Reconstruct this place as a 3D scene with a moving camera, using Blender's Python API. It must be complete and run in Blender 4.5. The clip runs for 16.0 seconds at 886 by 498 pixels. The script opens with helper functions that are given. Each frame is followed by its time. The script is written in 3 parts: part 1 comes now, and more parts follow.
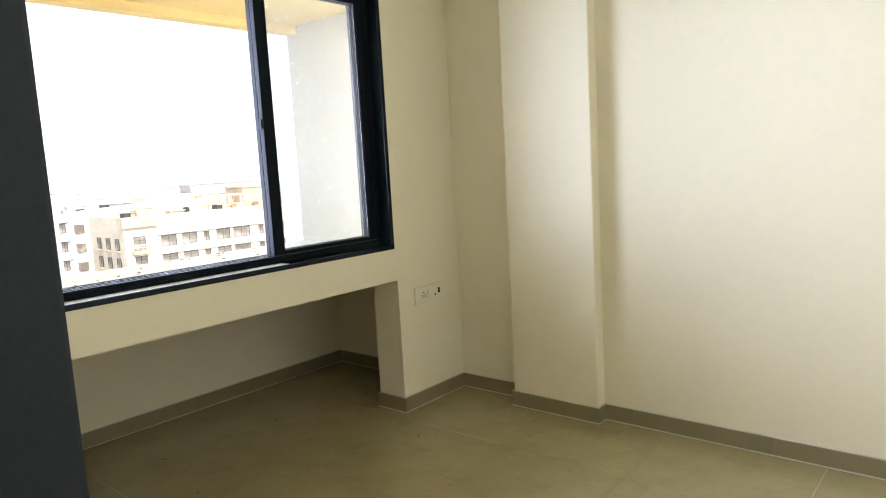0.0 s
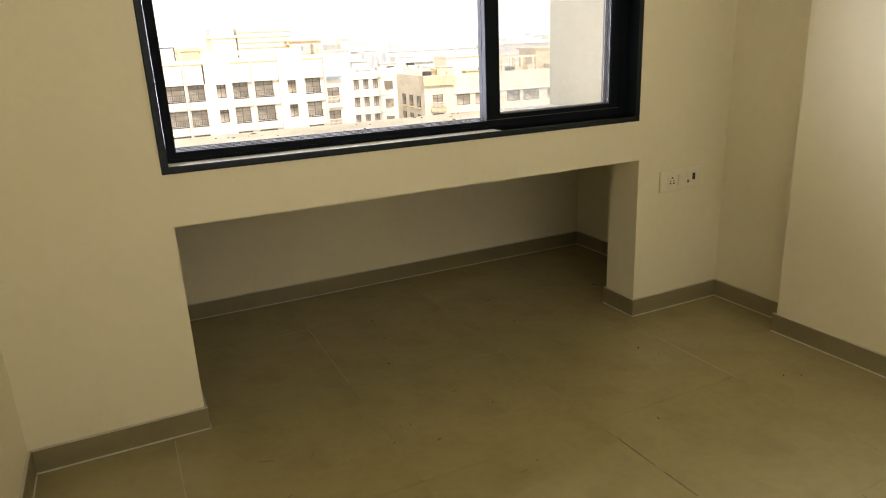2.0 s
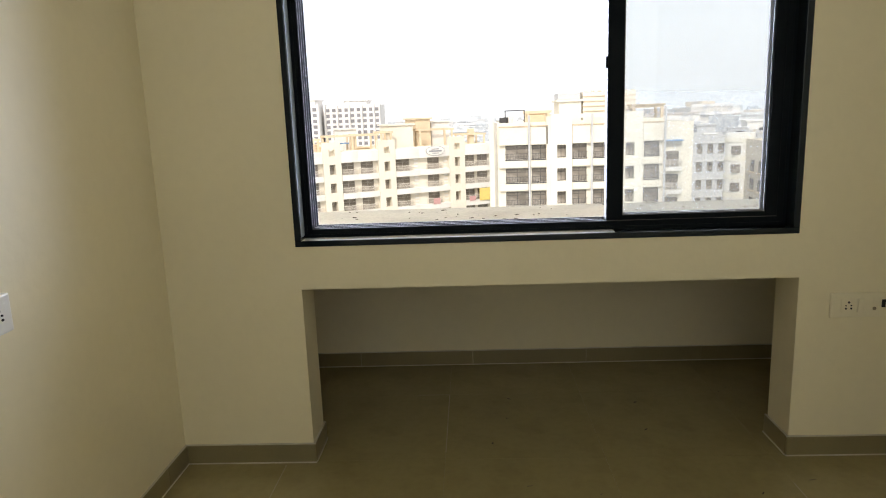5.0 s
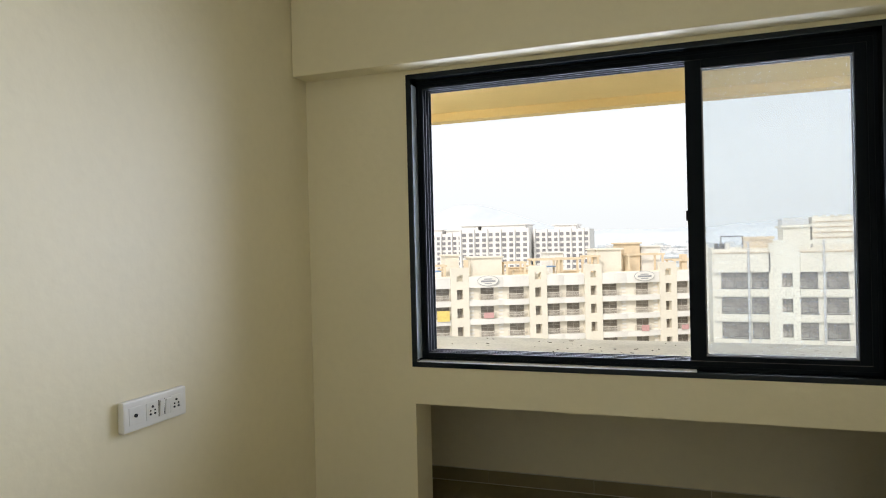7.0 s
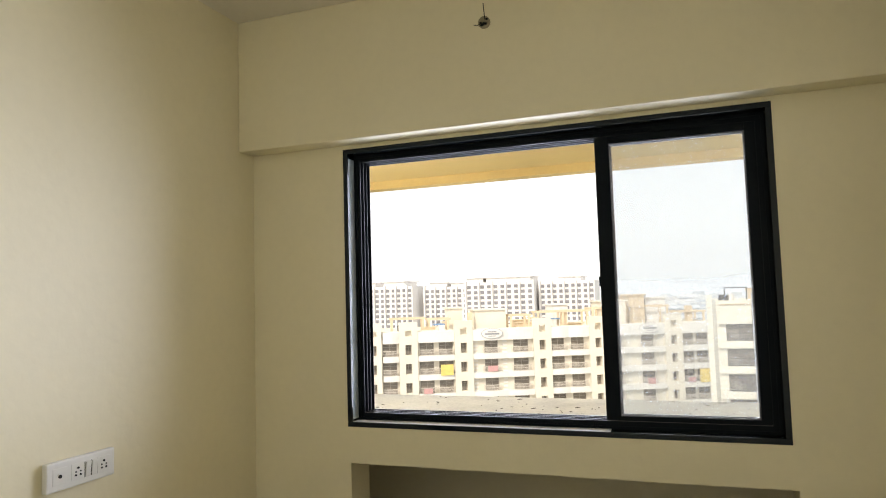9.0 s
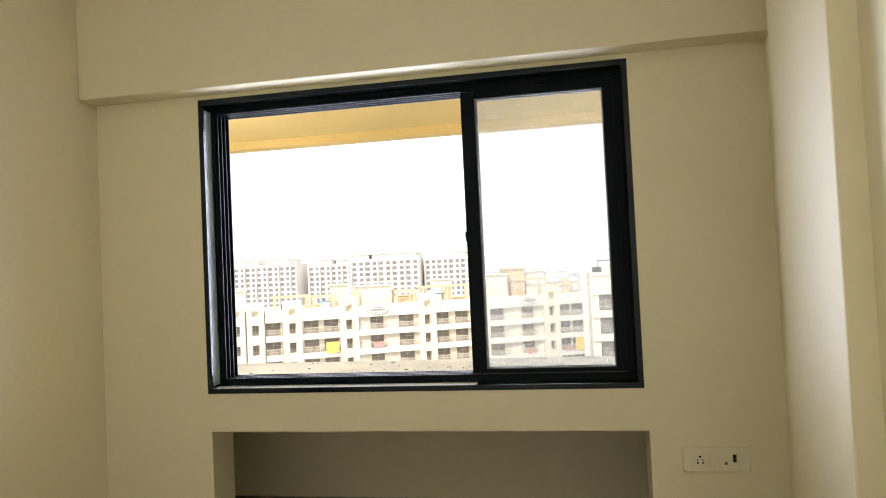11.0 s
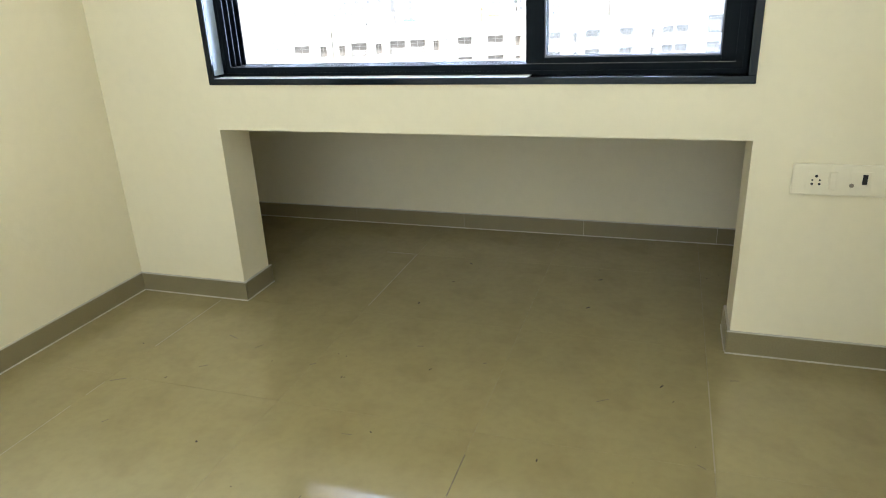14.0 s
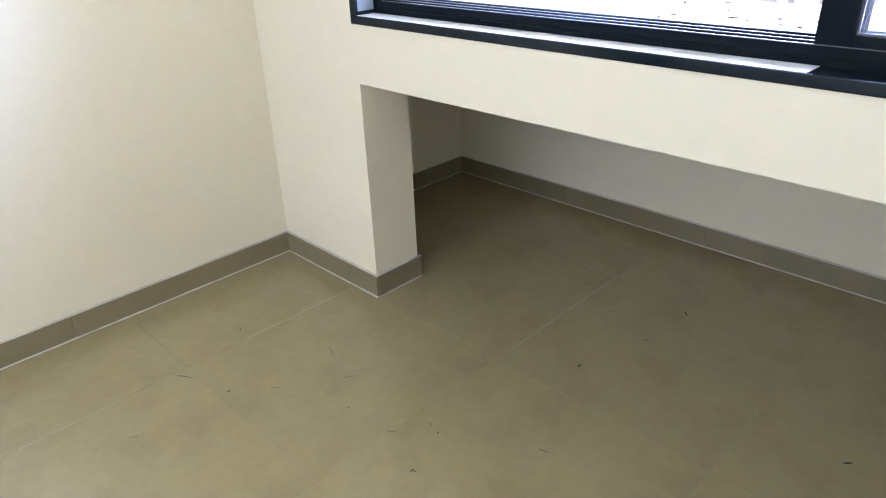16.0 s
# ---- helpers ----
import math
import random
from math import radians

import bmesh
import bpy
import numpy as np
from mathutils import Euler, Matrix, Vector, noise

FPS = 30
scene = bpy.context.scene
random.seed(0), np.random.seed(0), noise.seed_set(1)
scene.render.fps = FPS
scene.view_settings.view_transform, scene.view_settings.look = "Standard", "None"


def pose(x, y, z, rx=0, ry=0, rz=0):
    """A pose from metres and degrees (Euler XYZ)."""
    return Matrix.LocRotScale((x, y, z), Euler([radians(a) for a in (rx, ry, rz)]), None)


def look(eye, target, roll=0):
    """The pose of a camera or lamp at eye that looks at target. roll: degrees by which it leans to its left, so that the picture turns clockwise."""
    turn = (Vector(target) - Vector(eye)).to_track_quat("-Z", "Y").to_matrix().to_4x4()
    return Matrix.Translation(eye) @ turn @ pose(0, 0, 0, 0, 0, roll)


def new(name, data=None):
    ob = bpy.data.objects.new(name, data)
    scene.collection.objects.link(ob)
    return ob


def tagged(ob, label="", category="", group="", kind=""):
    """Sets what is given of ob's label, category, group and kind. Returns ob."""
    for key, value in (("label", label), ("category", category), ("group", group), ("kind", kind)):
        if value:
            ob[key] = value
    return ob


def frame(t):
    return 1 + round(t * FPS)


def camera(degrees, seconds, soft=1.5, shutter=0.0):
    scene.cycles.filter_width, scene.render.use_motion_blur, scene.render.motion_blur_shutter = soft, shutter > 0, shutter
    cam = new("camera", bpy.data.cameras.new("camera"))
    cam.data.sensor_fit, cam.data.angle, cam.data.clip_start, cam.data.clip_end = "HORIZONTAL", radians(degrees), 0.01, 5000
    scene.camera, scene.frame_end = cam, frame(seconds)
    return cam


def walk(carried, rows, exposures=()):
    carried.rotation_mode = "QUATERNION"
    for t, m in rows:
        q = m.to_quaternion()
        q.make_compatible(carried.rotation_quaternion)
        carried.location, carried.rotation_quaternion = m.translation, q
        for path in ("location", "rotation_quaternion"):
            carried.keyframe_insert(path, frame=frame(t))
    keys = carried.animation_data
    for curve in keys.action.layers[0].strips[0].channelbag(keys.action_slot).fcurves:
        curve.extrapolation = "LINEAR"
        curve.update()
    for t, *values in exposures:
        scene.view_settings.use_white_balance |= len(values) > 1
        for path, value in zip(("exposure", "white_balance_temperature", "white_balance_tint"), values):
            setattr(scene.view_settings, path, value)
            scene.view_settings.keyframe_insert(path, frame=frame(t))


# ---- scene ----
cam = camera(66.6, 16.0, soft=1.1)
PATH = [
    (0, (-0.101, -2.352, 1.271), (1.416, -1.074, 1.018), -3.2),
    (0.5, (0.04, -2.273, 1.23), (1.536, -1.003, 0.843), -3.1),
    (1, (0.174, -2.112, 1.227), (1.459, -0.654, 0.755), -2.9),
    (1.5, (0.293, -2.091, 1.207), (1.393, -0.508, 0.674), -2.8),
    (2, (0.392, -2.142, 1.205), (1.21, -0.416, 0.612), -2.5),
    (2.5, (0.49, -2.219, 1.226), (1.08, -0.402, 0.634), -2.2),
    (3, (0.585, -2.26, 1.232), (1.036, -0.393, 0.676), -2.1),
    (3.2, (0.614, -2.254, 1.227), (1.061, -0.379, 0.693), -2.1),
    (5.3, (1.198, -2.44, 1.321), (1.009, -0.484, 0.949), -1.8),
    (5.5, (1.218, -2.459, 1.324), (0.968, -0.506, 0.97), -1.6),
    (6, (1.312, -2.565, 1.345), (0.898, -0.619, 1.146), -1.3),
    (6.5, (1.464, -2.677, 1.36), (0.93, -0.751, 1.286), -1.4),
    (7, (1.627, -2.727, 1.385), (0.954, -0.844, 1.373), -1.4),
    (7.5, (1.791, -2.776, 1.419), (1.085, -0.906, 1.485), -1.5),
    (8, (1.899, -2.802, 1.434), (1.187, -0.938, 1.576), -1.6),
    (8.5, (1.955, -2.79, 1.434), (1.246, -0.925, 1.582), -1.6),
    (9, (1.99, -2.772, 1.429), (1.308, -0.898, 1.572), -1.7),
    (9.2, (2.006, -2.764, 1.427), (1.368, -0.874, 1.567), -1.8),
    (11.3, (2.046, -2.671, 1.32), (1.703, -0.701, 1.336), -2.5),
    (11.5, (2.045, -2.661, 1.303), (1.705, -0.692, 1.228), -2.4),
    (12, (2.044, -2.655, 1.265), (1.71, -0.692, 1.069), -2.4),
    (12.5, (2.023, -2.619, 1.209), (1.692, -0.686, 0.814), -2.4),
    (13, (2.031, -2.48, 1.162), (1.696, -0.599, 0.572), -2.5),
    (13.5, (2.049, -2.343, 1.142), (1.688, -0.512, 0.425), -2.6),
    (14, (2.082, -2.109, 1.139), (1.477, -0.342, 0.424), -2.7),
    (14.5, (2.136, -1.859, 1.114), (1.363, -0.199, 0.309), -2.4),
    (15, (2.105, -1.579, 1.119), (1.247, 0.04, 0.319), -2.3),
    (15.5, (2.062, -1.364, 1.14), (1.019, 0.101, 0.265), -2.4),
    (16, (2.019, -1.177, 1.139), (0.748, 0.069, 0.226), -2.1),
]
EXPOSURES = [(0, 0.35, 6500, 15), (0.5, -0.15, 7200, 15), (1.5, -0.2, 7600, 15), (2.5, 0.22, 8200, 17), (3.2, 0.17, 7800, 14), (5.5, -0.52, 7000, 13),
             (7, -0.6, 6900, 11), (9, -0.38, 7400, 13), (12, -0.12, 7500, 15), (13, 0.22, 8200, 18), (13.5, 0.78, 8000, 16), (14.0, 1.05, 5800, 11),
             (14.5, 1.2, 5350, 20), (16, 1.36, 5150, 27)]
walk(cam, [(t, look(eye, target, roll)) for t, eye, target, roll in PATH], EXPOSURES)

# ---- world and sun: bright hazy sky in front of the window ----
world = bpy.data.worlds.new("hazy_sky")
scene.world = world
world.use_nodes = True
wn = world.node_tree.nodes
wl = world.node_tree.links
sky = wn.new("ShaderNodeTexSky")
sky.sky_type = "NISHITA"
sky.sun_disc = False
sky.sun_elevation, sky.sun_rotation = radians(38.7), radians(193)
sky.air_density, sky.dust_density, sky.ozone_density = 1.0, 6.0, 1.0
haze = wn.new("ShaderNodeMix")
haze.data_type = "RGBA"
haze.inputs[0].default_value = 0.75
haze.inputs[7].default_value = (9.6, 10.3, 11.0, 1)
wl.new(sky.outputs[0], haze.inputs[6])
wl.new(haze.outputs[2], wn["Background"].inputs[0])
wn["Background"].inputs[1].default_value = 0.19
sun = new("sun", bpy.data.lights.new("sun", "SUN"))
sun.data.energy, sun.data.angle, sun.data.color = 3.2, radians(6), (1.0, 0.975, 0.94)
sun.matrix_world = look((0, 0, 0), (0.22, 0.95, -0.78))

# the sky's light where it enters through the opening of the box window
pane_light = new("window_skylight", bpy.data.lights.new("window_skylight", "AREA"))
pane_light.data.shape, pane_light.data.size, pane_light.data.size_y = "RECTANGLE", 2.82, 1.33
pane_light.data.energy, pane_light.data.color = 146, (0.61, 0.715, 0.98)
pane_light.data.spread = radians(100)
pane_light.matrix_world = pose(1.355, 0.68, 1.49, -90, 0, 0)

# ---- materials ----
def material(name, colour, rough=0.6, metal=0.0, grain=0.0, grain_scale=60.0, stain=0.0, stain_scale=1.5, bump=0.0, bump_scale=80.0,
             vary=0.0, stain_colour=None, spec=0.5, rough_vary=0.0):
    """Principled surface with variation at two scales, relief and a difference from piece to piece."""
    m = bpy.data.materials.new(name)
    m.use_nodes = True
    n, l = m.node_tree.nodes, m.node_tree.links
    b = n["Principled BSDF"]
    b.inputs["Roughness"].default_value, b.inputs["Metallic"].default_value = rough, metal
    b.inputs["Specular IOR Level"].default_value = spec
    b.inputs["Base Color"].default_value = (*colour, 1)
    co = n.new("ShaderNodeTexCoord")
    last = None

    def mixed(fac, other):
        nonlocal last
        x = n.new("ShaderNodeMix")
        x.data_type = "RGBA"
        l.new(fac, x.inputs[0])
        if last is None:
            x.inputs[6].default_value = (*colour, 1)
        else:
            l.new(last, x.inputs[6])
        x.inputs[7].default_value = (*other, 1)
        last = x.outputs[2]

    def blotch(scale, low, high, amount, detail=5):
        t = n.new("ShaderNodeTexNoise")
        t.inputs["Scale"].default_value, t.inputs["Detail"].default_value = scale, detail
        l.new(co.outputs["Object"], t.inputs["Vector"])
        r = n.new("ShaderNodeMapRange")
        r.inputs["From Min"].default_value, r.inputs["From Max"].default_value = low, high
        r.inputs["To Max"].default_value = amount
        l.new(t.outputs["Fac"], r.inputs["Value"])
        return r.outputs[0]

    if vary:
        o = n.new("ShaderNodeObjectInfo")
        r = n.new("ShaderNodeMath")
        r.operation = "MULTIPLY"
        r.inputs[1].default_value = vary
        l.new(o.outputs["Random"], r.inputs[0])
        mixed(r.outputs[0], [c * 0.6 for c in colour])
    if stain:
        mixed(blotch(stain_scale, 0.45, 0.75, stain), stain_colour or [c * 0.55 for c in colour])
    if grain:
        mixed(blotch(grain_scale, 0.4, 0.7, grain, 2), [c * 0.6 for c in colour])
    if last is not None:
        l.new(last, b.inputs["Base Color"])
    if rough_vary:
        f = blotch(3.0, 0.35, 0.7, rough_vary)
        a = n.new("ShaderNodeMath")
        a.inputs[1].default_value = rough
        l.new(f, a.inputs[0])
        l.new(a.outputs[0], b.inputs["Roughness"])
    if bump:
        t = n.new("ShaderNodeTexNoise")
        t.inputs["Scale"].default_value, t.inputs["Detail"].default_value = bump_scale, 4
        l.new(co.outputs["Object"], t.inputs["Vector"])
        k = n.new("ShaderNodeBump")
        k.inputs["Strength"].default_value, k.inputs["Distance"].default_value = bump, 0.004
        l.new(t.outputs["Fac"], k.inputs["Height"])
        l.new(k.outputs[0], b.inputs["Normal"])
    return m


PAINT = material("cream_wall_paint", (0.825, 0.752, 0.54), 0.55, stain=0.12, stain_scale=1.1, grain=0.05, grain_scale=25, bump=0.25, bump_scale=28)
CEILING = material("ceiling_distemper", (0.78, 0.73, 0.63), 0.8, stain=0.1, grain=0.05, bump=0.2, bump_scale=30)
TILE = material("beige_vitrified_tile", (0.335, 0.282, 0.14), 0.05, spec=0.5, stain=0.6, stain_scale=6, grain=0.15, grain_scale=30, vary=0.08,
                stain_colour=(0.25, 0.2, 0.1), rough_vary=0.05)
SKIRT = material("beige_skirting_tile", (0.26, 0.22, 0.118), 0.3, stain=0.25, stain_scale=4, grain=0.25, grain_scale=200, vary=0.15)
GROUT = material("white_cement_grout", (0.6, 0.56, 0.47), 0.9, stain=0.5, stain_scale=9, grain=0.2)
FGROUT = material("floor_grout", (0.33, 0.285, 0.185), 0.85, stain=0.6, stain_scale=3, grain=0.2, stain_colour=(0.24, 0.21, 0.16))
RESIDUE = material("pale_grout_residue", (0.34, 0.295, 0.2), 0.8, stain=0.8, stain_scale=14, stain_colour=(0.28, 0.24, 0.16))
# the sky's reflection in polished sill and jamb, painted as pale base colours
SILLSHEEN = material("painted_sky_sheen_on_sill", (0.82, 0.86, 0.9), 0.3, stain=0.7, stain_scale=9, grain=0.3, grain_scale=200, stain_colour=(0.62, 0.67, 0.72))
JAMBSHEEN = material("painted_sky_sheen_on_jamb", (0.3, 0.36, 0.42), 0.35, stain=0.7, stain_scale=9, stain_colour=(0.14, 0.17, 0.2))
GRANITE = material("polished_black_granite", (0.008, 0.013, 0.017), 0.1, spec=0.22, grain=0.5, grain_scale=300, stain=0.2, stain_scale=12,
                   stain_colour=(0.016, 0.022, 0.027))
ALU = material("black_powder_coated_aluminium", (0.007, 0.01, 0.013), 0.45, spec=0.05, grain=0.3, grain_scale=300, stain=0.25, stain_scale=7,
               stain_colour=(0.016, 0.018, 0.019))
TRACK = material("worn_track_aluminium", (0.13, 0.125, 0.12), 0.5, metal=0.6, grain=0.3)
PLASTIC = material("white_switch_plastic", (0.78, 0.77, 0.73), 0.3, grain=0.05, stain=0.08, stain_scale=8)
CREAMPL = material("ivory_switch_plastic", (0.81, 0.745, 0.56), 0.4, grain=0.05, stain=0.1, stain_scale=8)
HOLE = material("dark_socket_hole", (0.01, 0.01, 0.01), 0.7)
DIRT = material("brown_dirt_crumbs", (0.06, 0.042, 0.027), 0.9, vary=0.3)
SCUFF = material("faint_brown_scuff", (0.13, 0.1, 0.058), 0.6, stain=0.8, stain_scale=60, stain_colour=(0.24, 0.2, 0.11))
DUST = material("chalky_scuffs", (0.24, 0.2, 0.14), 0.7, stain=0.4, stain_scale=30)
LEDGE = material("dusty_concrete_ledge", (0.73, 0.7, 0.64), 0.9, stain=0.4, stain_scale=5, grain=0.35, grain_scale=60, bump=0.5, bump_scale=40)
OUTPAINT = material("outside_yellow_cream_paint", (0.66, 0.48, 0.2), 0.8, stain=0.15, stain_scale=2, grain=0.08, bump=0.3, bump_scale=30)
FINPAINT = material("outside_cream_paint", (0.62, 0.58, 0.49), 0.8, stain=0.15, stain_scale=2, grain=0.08, bump=0.3, bump_scale=30)


def glass_material(name, dust, tint=(1, 1, 1)):
    """Clear pane with a gloss that grows at grazing angles and a thin film of dust."""
    m = bpy.data.materials.new(name)
    m.use_nodes = True
    n, l = m.node_tree.nodes, m.node_tree.links
    n.remove(n["Principled BSDF"])
    clear, gloss, film = n.new("ShaderNodeBsdfTransparent"), n.new("ShaderNodeBsdfGlossy"), n.new("ShaderNodeBsdfTranslucent")
    clear.inputs[0].default_value = (*tint, 1)
    gloss.inputs["Roughness"].default_value = 0.02
    film.inputs[0].default_value = (0.92, 0.86, 0.74, 1)
    co, noise_tex, ramp = n.new("ShaderNodeTexCoord"), n.new("ShaderNodeTexNoise"), n.new("ShaderNodeMapRange")
    noise_tex.inputs["Scale"].default_value = 4
    l.new(co.outputs["Object"], noise_tex.inputs["Vector"])
    ramp.inputs["To Min"].default_value, ramp.inputs["To Max"].default_value = dust * 0.7, dust * 1.3
    l.new(noise_tex.outputs["Fac"], ramp.inputs["Value"])
    a, b, f = n.new("ShaderNodeMixShader"), n.new("ShaderNodeMixShader"), n.new("ShaderNodeMapRange")
    facing, steep = n.new("ShaderNodeLayerWeight"), n.new("ShaderNodeMath")
    facing.inputs[0].default_value = 0.5
    steep.operation = "POWER"
    steep.inputs[1].default_value = 5.0
    l.new(facing.outputs["Facing"], steep.inputs[0])
    l.new(steep.outputs[0], f.inputs["Value"])
    f.inputs["To Min"].default_value = 0.03
    l.new(ramp.outputs[0], a.inputs[0])
    l.new(clear.outputs[0], a.inputs[1])
    l.new(film.outputs[0], a.inputs[2])
    l.new(f.outputs[0], b.inputs[0])
    l.new(a.outputs[0], b.inputs[1])
    l.new(gloss.outputs[0], b.inputs[2])
    l.new(b.outputs[0], n["Material Output"].inputs[0])
    return m


PANE = glass_material("dusty_window_glass", 0.008, (0.91, 0.925, 0.93))


# ---- building helpers ----
def box(bm, x0, x1, y0, y1, z0, z1, bevel=0.0):
    """Adds a box to bm, with its edges rounded off by bevel."""
    made = bmesh.ops.create_cube(bm, size=1, matrix=Matrix.Translation(((x0 + x1) / 2, (y0 + y1) / 2, (z0 + z1) / 2)) @
                                 Matrix.Diagonal((x1 - x0, y1 - y0, z1 - z0, 1)))
    if bevel:
        edges = list({e for v in made["verts"] for e in v.link_edges})
        bmesh.ops.bevel(bm, geom=edges, offset=bevel, segments=2, affect="EDGES", profile=0.6)
    return bm


def boxes(*sizes, bevel=0.0):
    bm = bmesh.new()
    for b in sizes:
        box(bm, *b, bevel=bevel)
    return bm


def tube(bm, at, radius, depth, axis="Z", sides=16):
    """Adds a closed cylinder, centred at a place, along an axis."""
    turn = {"X": Matrix.Rotation(radians(90), 4, "Y"), "Y": Matrix.Rotation(radians(90), 4, "X"), "Z": Matrix.Identity(4)}[axis]
    bmesh.ops.create_cone(bm, cap_ends=True, segments=sides, radius1=radius, radius2=radius, depth=depth, matrix=Matrix.Translation(at) @ turn)
    return bm


def mesh(name, bm, mat):
    data = bpy.data.meshes.new(name)
    bm.to_mesh(data)
    bm.free()
    data.materials.append(mat)
    return data


def part(name, bm, mat, parent, label=""):
    ob = new(name, mesh(name, bm, mat))
    ob.parent = parent
    return tagged(ob, label)


def thing(name, bm, mat, label, category, group="", kind=""):
    return tagged(new(name, mesh(name, bm, mat)), label, category, group, kind)


def base(name, at, label, category, group="", kind="", turn=0):
    """An Empty that carries the parts of a thing; the parts are built round its own origin."""
    ob = new(name)
    ob.empty_display_size = 0.1
    ob.matrix_world = pose(*at, 0, 0, turn)
    return tagged(ob, label, category, group, kind)


# ---- the room: window wall on y = 0, left wall on x = 0, floor on z = 0 ----
ROOM_H, BACK, RIGHT, CORNER = 2.78, -3.45, 2.772, 2.814
W0, W1, SILL, HEAD = 0.498, 2.311, 0.856, 2.13        # granite surround, outer edges
N0, N1, NTOP = 0.509, 2.322, 0.694                     # opening of the low niche
NB0, NB1, NBACK, WALL = -0.075, 2.785, 1.02, 0.18     # niche inside, thickness of the window wall
D0, D1, DTOP = -2.93, -2.015, 2.1                       # doorway in the left wall

thing("wall_window", boxes((-0.2, N0, 0, WALL, 0, SILL), (N1, 3.0, 0, WALL, 0, SILL), (N0, N1, 0, WALL, NTOP, SILL),
                           (-0.2, W0, 0, WALL, SILL, HEAD), (W1, 3.0, 0, WALL, SILL, HEAD), (-0.2, 3.0, 0, WALL, HEAD, ROOM_H)),
      PAINT, "cream painted wall with a window above a low niche", "wall", kind="structure")
thing("wall_left", boxes((-0.2, 0, D1, 0, 0, ROOM_H), (-0.2, 0, BACK - 0.2, D0, 0, ROOM_H), (-0.2, 0, D0, D1, DTOP, ROOM_H)), PAINT,
      "cream painted side wall with a doorway", "wall", kind="structure")
thing("wall_right", boxes((RIGHT, RIGHT + 0.2, BACK - 0.2, -0.898, 0, ROOM_H), (CORNER, CORNER + 0.15, -0.898, 0, 0, ROOM_H)), PAINT,
      "plain cream painted side wall", "wall", kind="structure")
thing("wall_back", boxes((0, RIGHT, BACK - 0.2, BACK, 0, ROOM_H)), PAINT, "plain cream painted back wall", "wall", kind="structure")
thing("column", boxes((2.702, CORNER - 0.001, -0.898, -0.424, 0, ROOM_H), bevel=0.006), PAINT,
      "cream painted pillar standing out of the side wall", "pillar", kind="structure")
thing("ceiling", boxes((-0.2, 3.0, BACK - 0.2, WALL, ROOM_H, ROOM_H + 0.15)), CEILING, "plain off-white painted ceiling", "ceiling", kind="structure")
thing("beam", boxes((0.001, CORNER - 0.002, -0.115, -0.0005, 2.148, ROOM_H), bevel=0.005), PAINT,
      "cream painted beam running over the window", "beam", kind="structure")
thing("niche_wall", boxes((NB0 - 0.15, NB0, WALL, NBACK + 0.15, -0.1, 0.72), (NB1, NB1 + 0.15, WALL, NBACK + 0.15, -0.1, 0.72),
                          (NB0, NB1, NBACK, NBACK + 0.15, -0.1, 0.72)), PAINT, "cream painted inside walls of the low niche", "wall", kind="structure")
thing("hall_wall", boxes((-1.9, -1.75, -4.2, -1.0, 0, ROOM_H), (-1.75, -0.2, -1.15, -1.0, 0, ROOM_H), (-1.75, -0.2, -4.2, -4.05, 0, ROOM_H)), PAINT,
      "plain cream walls of the hall beyond the door", "wall", kind="structure")
thing("hall_ceiling", boxes((-1.9, -0.2, -4.2, -1.0, ROOM_H, ROOM_H + 0.15)), CEILING, "plain off-white hall ceiling", "ceiling", kind="structure")

# door frame
door = base("door_1", (-0.1, (D0 + D1) / 2, 0), "open doorway lined with a polished black frame", "door frame", kind="structure")
half = (D1 - D0) / 2
part("jamb", boxes((-0.112, 0.112, half - 0.03, half + 0.04, 0, DTOP), bevel=0.003), GRANITE, door)
part("jamb", boxes((-0.112, 0.112, -half - 0.04, -half + 0.03, 0, DTOP), bevel=0.003), GRANITE, door)
part("head", boxes((-0.112, 0.112, -half - 0.04, half + 0.04, DTOP, DTOP + 0.05), bevel=0.003), GRANITE, door)

# outside of the box window: ledge, hood and fins
thing("window_ledge", boxes((NB0 - 0.15, NB1 + 0.15, WALL, 1.32, 0.722, 0.805), bevel=0.008), LEDGE,
      "dusty concrete ledge outside the window", "ledge", kind="structure")
thing("window_hood", boxes((NB0 - 0.15, NB1 + 0.15, WALL, 1.22, 2.2, 2.4), (NB0 - 0.15, NB1 + 0.15, 1.22, 1.32, 2.15, 2.4)), OUTPAINT,
      "yellow painted concrete hood above the window", "hood", kind="structure")
thing("window_fin", boxes((NB1, NB1 + 0.15, WALL, 1.318, 0.805, 2.2), bevel=0.006), FINPAINT, "cream side fin of the box window", "fin",
      kind="structure")
thing("window_fin", boxes((NB0 - 0.15, NB0, WALL, 1.318, 0.805, 2.2), bevel=0.006), FINPAINT, "cream side fin of the box window", "fin",
      kind="structure")

# ---- window: granite surround, aluminium frame with tracks, sliding sashes pushed to one side ----
win = base("window_1", (W0, 0, SILL), "black three-track sliding window in polished granite surround, half open", "window", kind="structure")
ww, wh, G = W1 - W0, HEAD - SILL, 0.022
part("sill", boxes((0, ww, -0.004, WALL, 0, G), bevel=0.002), GRANITE, win, "polished black granite sill, dusty")
part("jamb", boxes((0, G, -0.004, WALL, G, wh - G), bevel=0.002), GRANITE, win)
part("jamb", boxes((ww - G, ww, -0.004, WALL, G, wh - G), bevel=0.002), GRANITE, win)
part("head", boxes((0, ww, -0.004, WALL, wh - G, wh), bevel=0.002), GRANITE, win)
F0, F1 = 0.062, 0.168
